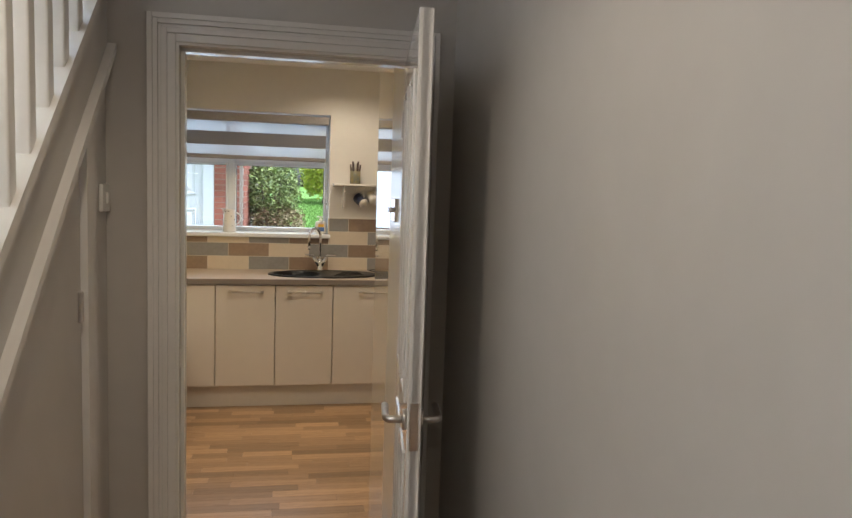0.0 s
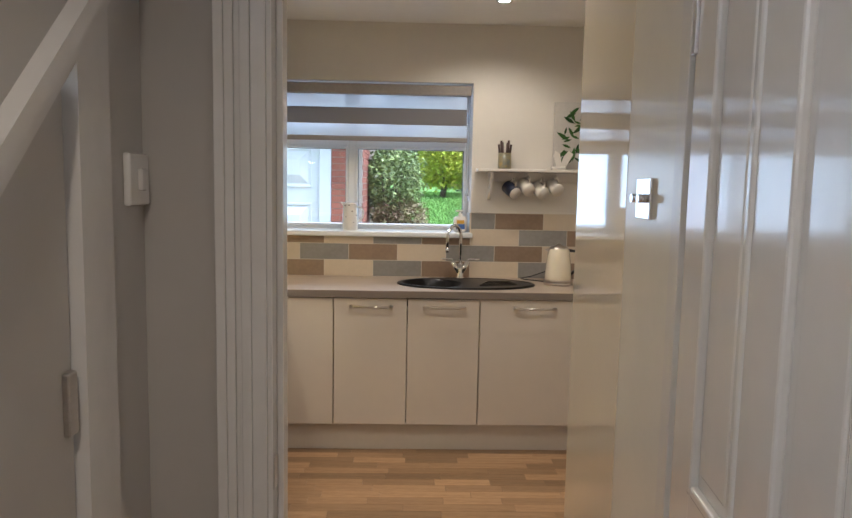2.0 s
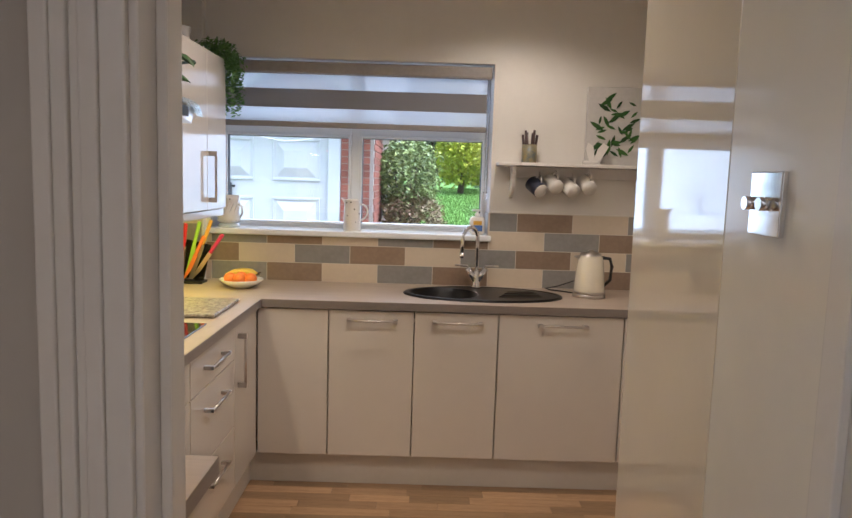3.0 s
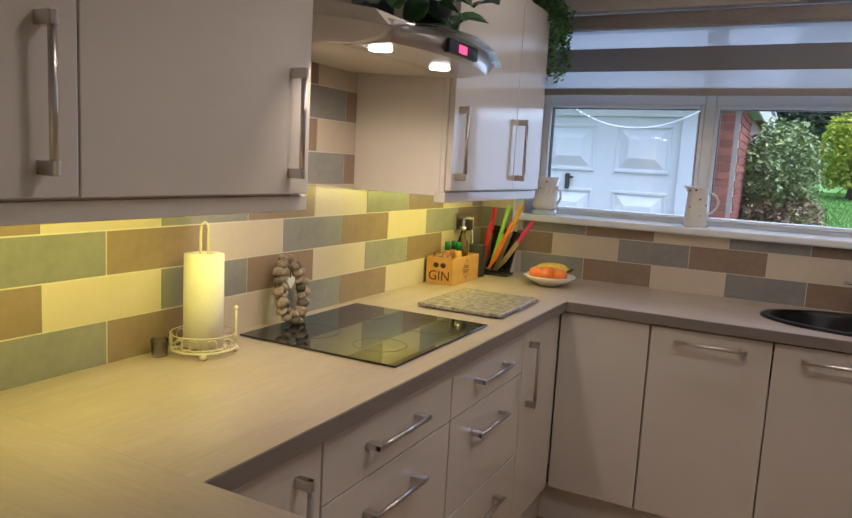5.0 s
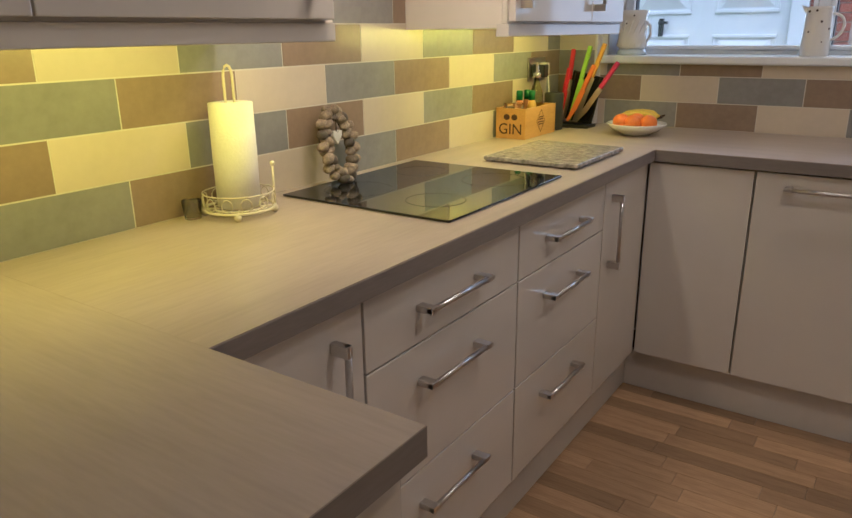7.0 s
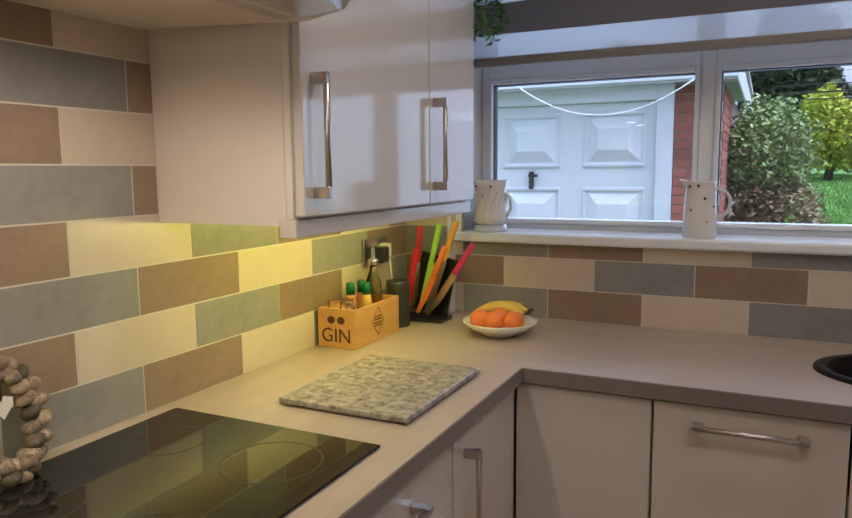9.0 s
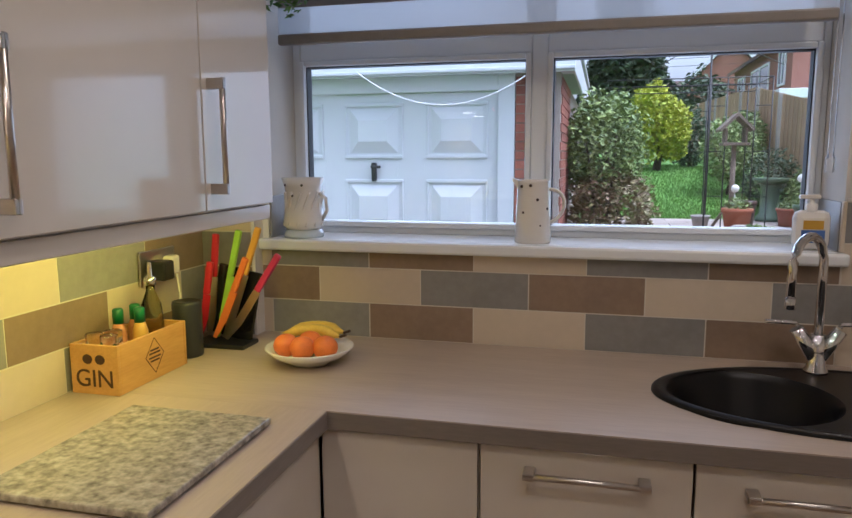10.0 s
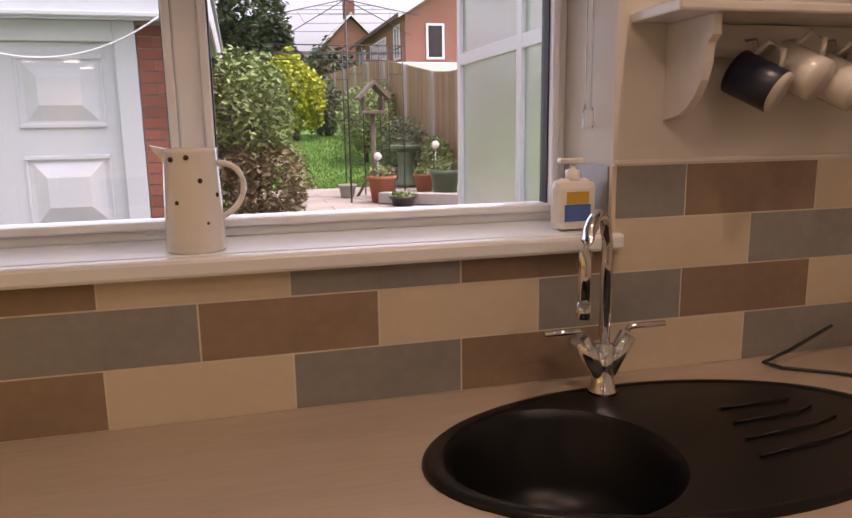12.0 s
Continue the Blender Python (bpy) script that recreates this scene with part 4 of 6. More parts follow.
for s in (-1, 1):
    ball((c0 + c1) / 2 + s * 0.016, d0 - 0.0005, ZT + 0.080, 0.013, 0.0012, 0.011, 14, hole_shade)
part("finger_hole_shade", hole_shade, M_INK_SHADE, cr, "dark patches painted for the shade inside finger holes")
ym, zm = (d0 + d1) / 2, ZT + 0.058
dm = bmesh.new()
for (ya, za), (yb, zb) in (((0, 0.042), (0.034, 0)), ((0.034, 0), (0, -0.042)), ((0, -0.042), (-0.034, 0)), ((-0.034, 0), (0, 0.042))):
    tube([(c1, ym + ya, zm + za), (c1, ym + yb, zm + zb)], 0.0009, 5, dm)
for zz in (-0.012, -0.004, 0.006, 0.014):
    w = 0.024 * (1 - abs(zz) / 0.042)
    box(dm, c1 - 0.0003, c1 + 0.0006, ym - w, ym + w, zm + zz - 0.002, zm + zz + 0.002)
part("stamp", dm, M_INK_SHADE, cr, "burnt diamond stamp with bars of writing")


def bottle(name, x, y, z, prof, mats, label):
    """prof: list of (part, [(r, h), ...])."""
    t = thing(name, (x, y, z), label, "bottle", "condiments in the box")
    for (pn, pr), m in zip(prof, mats):
        part(pn, lathe([(0.0, z + pr[0][1])] + [(r, z + h) for r, h in pr] + [(0.0, z + pr[-1][1])], x, y, 18), m, t)
    return t


zb = ZT + 0.0085
for x, y, m in ((-0.125, -0.50, COL["spice"]), (-0.085, -0.475, COL["gold"]), (-0.12, -0.445, COL["spice"])):
    bottle("sauce_bottle", x, y, zb, [("body", [(0.017, 0.0), (0.018, 0.005), (0.018, 0.10), (0.012, 0.122)]), ("cap", [(0.0125, 0.122), (0.0125, 0.155), (0.009, 0.158)])], (m, COL["green"]), "small plastic sauce bottle with a green cap")
for x, y in ((-0.128, -0.58), (-0.085, -0.585), (-0.105, -0.545)):
    bottle("spice_jar", x, y, zb, [("jar", [(0.018, 0.0), (0.019, 0.005), (0.019, 0.085), (0.017, 0.09)]), ("lid", [(0.0192, 0.09), (0.0192, 0.115), (0.018, 0.117)])], (COL["spice"], M_GLASS), "small spice jar with a clear lid")
bottle("oil_bottle", -0.098, -0.41, zb, [("body", [(0.026, 0.0), (0.028, 0.006), (0.027, 0.11), (0.024, 0.15), (0.011, 0.185), (0.011, 0.20)]), ("pourer", [(0.015, 0.20), (0.015, 0.218), (0.006, 0.222), (0.005, 0.255)])], (glassy("olive glass", (0.55, 0.55, 0.25)), M_CHROME), "glass olive oil bottle with a metal pourer")
spk = thing("smart_speaker", (-0.075, -0.295, ZT), "dark grey fabric cylinder speaker on the worktop", "speaker")
part("body", lathe([(0.0, ZT), (0.036, ZT), (0.038, ZT + 0.004), (0.038, ZT + 0.14), (0.036, ZT + 0.146), (0.030, ZT + 0.147)], -0.075, -0.295), COL["charcoal"], spk)
part("top", lathe([(0.030, ZT + 0.146), (0.0, ZT + 0.143)], -0.075, -0.295), M_BLACK, spk)
sock = thing("socket", (XL, -0.285, 1.145), "steel double wall socket with plugs in it", "socket")
part("plate", boxes((XL + 0.012, XL + 0.019, -0.365, -0.215, 1.10, 1.19), bevel=0.002), M_STEEL, sock)
part("plug", boxes((XL + 0.019, XL + 0.075, -0.345, -0.30, 1.115, 1.165), bevel=0.006), M_BLACK, sock, "black mains adapter")
part("plug", boxes((XL + 0.019, XL + 0.05, -0.275, -0.235, 1.12, 1.17), bevel=0.008), M_WHITE, sock, "white mains plug")
part("cable", tube([(XL + 0.05, -0.255, 1.12), (XL + 0.06, -0.26, 1.06), (XL + 0.05, -0.27, 0.96), (XL + 0.05, -0.30, ZT + 0.005)], 0.003, 6), M_WHITE, sock)

# knife stand
kn = thing("knife_block", (-0.04, -0.20, ZT), "clear and black stand with coloured kitchen knives", "knife block")
part("base", boxes((-0.115, 0.045, -0.225, -0.135, ZT, ZT + 0.012), bevel=0.003), M_BLACK, kn, "black foot plate")
part("back", shift(boxes((-0.10, 0.03, -0.006, 0.006, 0, 0.20), bevel=0.003), pose(0, -0.15, ZT + 0.01, 0, 12, 0)), mat("dark acrylic", (0.015, 0.014, 0.014), 0.05), kn, "dark acrylic holder")
for k, (cn, dx, tilt, ln) in enumerate((("red", -0.085, 6, 0.29), ("lime", -0.055, 14, 0.31), ("amber", -0.03, 20, 0.33), ("orange", -0.055, 24, 0.25), ("pink", -0.015, 34, 0.29), ("red", -0.09, 10, 0.22))):
    at = pose(dx, -0.17 - 0.008 * k, ZT + 0.022, 0, tilt, 0)
    kb = part("blade", shift(prism([(-0.009, 0), (0.002, 0), (0.013, 0.06), (0.013, ln * 0.58), (-0.009, ln * 0.58)], "y", -0.0012, 0.0012), at), COL[cn] if k % 2 else M_STEEL, kn, "coated knife blade")
    part("grip", shift(boxes((-0.009, 0.010, -0.007, 0.007, ln * 0.58, ln), bevel=0.005), at), COL[cn], kn, cn + " knife handle")

# fruit bowl
fb_ = thing("fruit_bowl", (0.265, -0.285, ZT), "shallow white china bowl on the worktop", "bowl")
part("bowl", lathe([(0.0, ZT + 0.006), (0.045, ZT + 0.002), (0.05, ZT + 0.0), (0.055, ZT + 0.006), (0.09, ZT + 0.022), (0.112, ZT + 0.042), (0.110, ZT + 0.045), (0.085, ZT + 0.028), (0.05, ZT + 0.012), (0.0, ZT + 0.010)], 0.265, -0.285, 40), M_WHITE, fb_)
for ox, oy in ((0.215, -0.315), (0.265, -0.330), (0.318, -0.312), (0.262, -0.275)):
    om = ball(ox, oy, ZT + 0.050, 0.032, 0.032, 0.029, 24)
    solid("tangerine", om, M_ORANGE, "ripe orange tangerine in the bowl", "fruit", "fruit in the bowl")
for k, (yy, zz, s) in enumerate(((-0.243, 0.066, 0), (-0.214, 0.070, 1))):
    p = [(0.175 + 0.155 * u, yy + 0.018 * math.sin(math.pi * u), ZT + zz - 0.006 + 0.011 * math.sin(math.pi * u) - 0.006 * s * (1 - u)) for u in [i / 10 for i in range(11)]]
    ban = bmesh.new()
    tube(p, 0.0155, 7, ban)
    for v in ban.verts:
        u = (v.co.x - 0.175) / 0.155
        c = Vector((v.co.x, yy + 0.018 * math.sin(math.pi * u), ZT + zz - 0.006 + 0.011 * math.sin(math.pi * u) - 0.006 * s * (1 - u)))
        v.co = c + (v.co - c) * max(0.25, min(1, 5 * min(u + 0.03, 1.03 - u)))
    bn = thing("banana", p[5], "ripe yellow banana resting in the fruit bowl", "fruit", "fruit in the bowl")
    part("skin", ban, M_BANANA, bn)
    part("stalk", tube([p[-1], (p[-1][0] + 0.018, p[-1][1], p[-1][2] + 0.006)], 0.004, 6), COL["darkwood"], bn, "dark stalk")

# kettle
kt = thing("kettle", (2.09, -0.26, ZT), "cream enamel jug kettle with steel trim", "kettle")
KX, KY = 2.05, -0.255
part("base", lathe([(0.0, ZT), (0.082, ZT), (0.084, ZT + 0.012), (0.078, ZT + 0.02), (0.0, ZT + 0.02)], KX, KY), M_STEEL, kt)
part("body", lathe([(0.078, ZT + 0.021), (0.079, ZT + 0.04), (0.072, ZT + 0.13), (0.062, ZT + 0.205), (0.056, ZT + 0.215)], KX, KY, 36), mat("cream kettle enamel", (0.74, 0.68, 0.54), 0.15, var=0.02, coat=0.5), kt)
part("lid", lathe([(0.057, ZT + 0.215), (0.05, ZT + 0.226), (0.02, ZT + 0.232), (0.012, ZT + 0.242), (0.0, ZT + 0.243)], KX, KY), M_STEEL, kt, "steel lid with a knob")
part("trim", lathe([(0.0795, ZT + 0.022), (0.0805, ZT + 0.027), (0.0795, ZT + 0.033)], KX, KY), M_STEEL, kt)
part("spout", prism([(KX - 0.058, ZT + 0.19), (KX - 0.085, ZT + 0.208), (KX - 0.055, ZT + 0.214)], "y", KY - 0.014, KY + 0.014), M_STEEL, kt)
part("handle", tube([(KX + 0.055, KY, ZT + 0.205), (KX + 0.10, KY, ZT + 0.20), (KX + 0.112, KY, ZT + 0.16), (KX + 0.105, KY, ZT + 0.09), (KX + 0.074, KY, ZT + 0.06)], 0.009, 10), M_BLACK, kt, "black handle")
solid("kettle_cable", tube([(2.02, -0.21, ZT + 0.006), (1.95, -0.14, ZT + 0.005), (1.88, -0.09, ZT + 0.005), (1.86, -0.06, ZT + 0.008), (1.93, -0.045, ZT + 0.02), (2.05, -0.03, ZT + 0.06)], 0.0035, 8), M_BLACK, "black mains cable lying on the worktop", "cable")

# window sill things
ZS = WZ0 + 0.02


def dots(px, py, pr, zs, parent):
    for a, z in zs:
        part("bee_dot", ball(px + pr * math.cos(radians(a)), py + pr * math.sin(radians(a)), ZS + z, 0.0045, 0.0045, 0.0045, 8), COL["darkwood"], parent)


jg = thing("jug", (0.79, 0.06, ZS), "tall white china jug with small dark insect motifs", "jug")
JX, JY = 0.79, 0.055
part("body", lathe([(0.0, ZS), (0.048, ZS), (0.0495, ZS + 0.004), (0.047, ZS + 0.08), (0.043, ZS + 0.165), (0.044, ZS + 0.172), (0.041, ZS + 0.171), (0.043, ZS + 0.08), (0.044, ZS + 0.01), (0.0, ZS + 0.008)], JX, JY, 36), M_WHITE, jg)
part("spout", prism([(JX - 0.038, ZS + 0.14), (JX - 0.062, ZS + 0.178), (JX - 0.035, ZS + 0.171)], "y", JY - 0.010, JY + 0.010), M_WHITE, jg)
part("handle", tube([(JX + 0.038 + 0.046 * math.cos(radians(a)), JY, ZS + 0.100 + 0.046 * math.sin(radians(a)) + 0.008 * math.cos(radians(a))) for a in range(84, -89, -12)], 0.0052, 10), M_WHITE, jg)
dots(JX, JY, 0.0445, ((-130, 0.155), (-70, 0.12), (-120, 0.085), (-60, 0.05), (-125, 0.015), (-30, 0.095), (-95, 0.158)), jg)
VX = 0.108
gj = thing("vase", (VX, 0.055, ZS), "curved clear and white glass vase on the sill", "vase")
part("body", lathe([(0.0, ZS + 0.026), (0.050, ZS + 0.024), (0.059, ZS + 0.034), (0.061, ZS + 0.05), (0.053, ZS + 0.095), (0.050, ZS + 0.12), (0.055, ZS + 0.15), (0.063, ZS + 0.176), (0.060, ZS + 0.176), (0.051, ZS + 0.15), (0.046, ZS + 0.12), (0.049, ZS + 0.095), (0.056, ZS + 0.05), (0.0, ZS + 0.030)], VX, 0.055, 40), M_WHITE, gj)
part("foot", lathe([(0.0, ZS), (0.058, ZS), (0.061, ZS + 0.006), (0.054, ZS + 0.022), (0.0, ZS + 0.022)], VX, 0.055, 40), mat("pale cast glass", (0.62, 0.68, 0.72), 0.08, var=0.05, coat=0.5), gj, "thick pale glass foot")
for k in range(7):
    a = radians(-165 + 26 * k)
    part("swirl", tube([(VX + (0.0605 - 0.008 * math.sin(math.pi * u)) * math.cos(a + 0.7 * u), 0.055 + (0.0605 - 0.008 * math.sin(math.pi * u)) * math.sin(a + 0.7 * u), ZS + 0.035 + 0.10 * u) for u in [i / 8 for i in range(9)]], 0.0035, 8), M_WHITE, gj, "raised white swirl")
part("handle", tube([(VX + 0.052, 0.055, ZS + 0.13), (VX + 0.072, 0.055, ZS + 0.115), (VX + 0.075, 0.055, ZS + 0.08), (VX + 0.058, 0.055, ZS + 0.05)], 0.006, 8), M_WHITE, gj)
for a, z in ((-130, 0.155), (-70, 0.155), (-100, 0.125)):
    part("bee_dot", ball(VX + 0.057 * math.cos(radians(a)), 0.055 + 0.057 * math.sin(radians(a)), ZS + z, 0.004, 0.004, 0.004, 8), COL["darkwood"], gj)
sp = thing("soap_dispenser", (1.468, 0.04, ZS), "white pump bottle of hand soap with a blue and orange label", "soap bottle")
part("bottle", boxes((1.440, 1.526, 0.018, 0.062, ZS, ZS + 0.100), bevel=0.018), M_WHITE, sp)
part("label", boxes((1.456, 1.510, 0.0168, 0.0178, ZS + 0.02, ZS + 0.052), bevel=0.0004), COL["blue"], sp, "blue label patch")
part("label", boxes((1.460, 1.506, 0.0166, 0.0178, ZS + 0.054, ZS + 0.076), bevel=0.0004), COL["gold"], sp, "orange label patch")
part("neck", lathe([(0.014, ZS + 0.098), (0.014, ZS + 0.116), (0.006, ZS + 0.118), (0.006, ZS + 0.130)], 1.482, 0.040), M_WHITE, sp)
part("pump", boxes((1.452, 1.500, 0.030, 0.048, ZS + 0.128, ZS + 0.139), bevel=0.003), M_WHITE, sp)

# shelf with mugs
SZ = 1.572
sh = thing("wall_shelf", (1.95, -0.08, SZ), "white painted wall shelf on curved brackets with a hook rail", "shelf")
part("board", boxes((1.567, 2.42, -0.155, -0.001, SZ, SZ + 0.018), bevel=0.004), M_TRIM, sh)
part("rail", boxes((1.66, 2.33, -0.022, -0.001, SZ - 0.06, SZ - 0.001), bevel=0.003), M_TRIM, sh, "white hook rail under the shelf")
for bx_ in (1.645, 2.33):
    pr = [(-0.001, SZ - 0.001), (-0.135, SZ - 0.001), (-0.135, SZ - 0.035), (-0.122, SZ - 0.045)] + [(-0.122 + 0.10 * (1 - math.cos(radians(a))), SZ - 0.045 - 0.125 * math.sin(radians(a))) for a in range(15, 91, 15)] + [(-0.001, SZ - 0.175)]
    part("bracket", prism(pr, "x", bx_, bx_ + 0.016), M_TRIM, sh, "curved shelf bracket")


def mug(x, z, turn, m, group="mugs on hooks"):
    t = thing("mug", (x, -0.055, z), "china mug hanging from a hook under the shelf", "mug", group)
    q = pose(x, -0.115, z - 0.012, -62, 0, turn)
    bm = lathe([(0.0, 0.004), (0.038, 0.0), (0.040, 0.004), (0.041, 0.088), (0.038, 0.088), (0.037, 0.010), (0.0, 0.010)], 0, 0, 28)
    part("cup", shift(bm, q), m, t)
    part("foot_ring", shift(lathe([(0.0385, 0.003), (0.0385, -0.001), (0.0, -0.0005)], 0, 0, 28), q), M_WHITE, t, "white unglazed foot")
    part("handle", shift(tube([(0.0, -0.039, 0.02), (0.0, -0.066, 0.03), (0.0, -0.068, 0.06), (0.0, -0.039, 0.072)], 0.005, 8), q), M_WHITE, t)
    return t


for k, x in enumerate((1.80, 1.885, 1.975, 2.06)):
    mug(x, 1.455 + (0.02 if k % 2 else 0.0), (30, 22, 26, 18)[k], COL["navy"] if k == 0 else M_WHITE)
    hk = part("hook", tube([(x, -0.022, SZ - 0.03), (x, -0.05, SZ - 0.03), (x, -0.058, SZ - 0.045), (x, -0.048, SZ - 0.055)], 0.0025, 8), M_STEEL, sh, "small metal hook")
ut = thing("utensil_pot", (1.735, -0.075, SZ + 0.018), "painted mug holding dark handled cutlery", "pot")
part("pot", lathe([(0.0, SZ + 0.018), (0.038, SZ + 0.018), (0.040, SZ + 0.022), (0.040, SZ + 0.115), (0.037, SZ + 0.115), (0.036, SZ + 0.03), (0.0, SZ + 0.03)], 1.735, -0.075), mat("painted pot", (0.07, 0.13, 0.17), 0.3, var=0.4, scale=30, color2=(0.40, 0.27, 0.05)), ut)
rk = np.random.default_rng(2)
for k in range(6):
    a = k * 1.05
    x, y = 1.735 + 0.022 * math.cos(a), -0.075 + 0.018 * math.sin(a)
    part("cutlery_handle", tube([(x, y, SZ + 0.03), (x + 0.016 * math.cos(a), y + 0.01 * math.sin(a), SZ + 0.165 + 0.012 * (k % 3))], 0.007, 8), COL["darkwood"], ut, "dark wooden handle")
pic = thing("leaf_canvas", (2.17, -0.03, SZ + 0.018), "small canvas print of green palm leaves on the shelf", "picture")
part("canvas", boxes((2.04, 2.33, -0.040, -0.012, SZ + 0.0185, SZ + 0.43), bevel=0.002), COL["canvas"], pic)
rl = np.random.default_rng(8)
pl = bmesh.new()
for k in range(46):
    cx, cz, a, s = 2.19 + rl.uniform(-0.10, 0.11), SZ + 0.21 + rl.uniform(-0.15, 0.17), rl.uniform(-2.4, 2.4), rl.uniform(0.022, 0.045)
    q = [(0, -1), (0.28, -0.2), (0.2, 0.5), (0, 1), (-0.2, 0.5), (-0.28, -0.2)]
    pl.faces.new([pl.verts.new((min(2.328, max(2.042, cx + s * (u * math.cos(a) - v * math.sin(a)))), -0.0412 - 0.0001 * k, min(SZ + 0.425, max(SZ + 0.02, cz + s * (u * math.sin(a) + v * math.cos(a)))))) for u, v in q])
part("painted_leaves", pl, M_LEAF, pic, "green palm leaf print")
bd = solid("shell_ornament", boxes((2.02, 2.11, -0.095, -0.065, SZ + 0.0185, SZ + 0.04), bevel=0.008), M_WHITE, "white carved bird ornament on the shelf", "ornament")
wings = bmesh.new()
for s, o in ((-1, 0.0), (1, 0.025)):
    prism([(2.05 + o, SZ + 0.035), (2.085 + o, SZ + 0.035), (2.10 + o + s * 0.03, SZ + 0.115), (2.07 + o + s * 0.03, SZ + 0.135), (2.05 + o + s * 0.02, SZ + 0.10)], "y", -0.085 + s * 0.006, -0.080 + s * 0.006, wings)
wob = new("wing", mesh_of("wing", wings, M_WHITE))
wob.parent = bd

# plants on the wall units and behind the hood glass
for px, py, pz, nm, seed in ((0.03, -0.55, 2.04, "trailing", 3), (0.02, -1.50, 1.79, "broad", 5)):
    pt = thing("pot_plant", (px, py, pz), "trailing green pot plant on top of the wall cabinet" if nm == "trailing" else "broad-leaved green pot plant above the cooker hood", "plant")
    if nm == "trailing":
        part("pot", lathe([(0.0, pz), (0.055, pz), (0.07, pz + 0.10), (0.066, pz + 0.10), (0.05, pz + 0.06), (0.0, pz + 0.06)], px, py), M_WHITE, pt)
        strands = [(rs.uniform(0.05, 0.20), rs.uniform(-0.42, -0.22), rs.uniform(0.10, 0.34)) for _ in range(34)]

        def hang(rng, st=strands):
            sx_, sy_, ln = st[int(rng.integers(0, len(st)))]
            u = rng.uniform(0, 1)
            return (sx_ + rng.normal(0, 0.008) + 0.05 * (u > 0.2), sy_ + rng.normal(0, 0.008) + 0.06, 2.13 - ln * u * 1.1 + rng.normal(0, 0.01))
        leaf_part("foliage", leaves(2600, hang, 0.012, seed, 0.45), M_TRAIL, pt, "fine hanging foliage")
    else:
        part("pot", lathe([(0.0, pz), (0.05, pz), (0.065, pz + 0.09), (0.06, pz + 0.09), (0.05, pz + 0.06), (0.0, pz + 0.06)], 0.20, -1.36), M_BLACK, pt)
        big = bmesh.new()
        for k in range(26):
            a, rr = k * 2.4, 0.04 + 0.006 * k
            cx, cy, cz = 0.21 + rr * 0.8 * math.cos(a), -1.40 + rr * 1.4 * math.sin(a), 1.80 + 0.11 * ((k * 7) % 10) / 10
            q = Euler((0.5 * math.sin(a * 3), 0.5 * math.cos(a * 2), a)).to_matrix()
            vs = [big.verts.new(Vector((cx, cy, cz)) + q @ Vector((0.048 * u, 0.034 * v, 0.010 * (abs(v)) - 0.012 * u * u))) for u, v in arc(0, 0, 1.0, 0, 330, 11)]
            big.faces.new(vs)
        part("leaf", big, M_LEAF, pt, "broad round glossy leaves")

# ---------------------------------------------------------------- outside
ground = setting("ground", prism([(-400, -0.13), (0.31, -0.06), (5.60, -0.06), (5.62, 0.30), (10.7, 0.37), (16, 1.1), (30, 1.6), (60, 1.8), (900, 1.8), (900, -3), (-400, -3)], "x", -400, 400), M_GRASS, "grass ground rising gently beyond the patio", "ground")
gg = bmesh.new()
patio = setting("pavement", boxes((-6, 6, 0.32, 5.55, -0.055, -0.022), (0.75, 6, 5.56, 10.7, -0.05, 0.384)), M_SOIL, "paved drive and raised patio bed", "pavement")

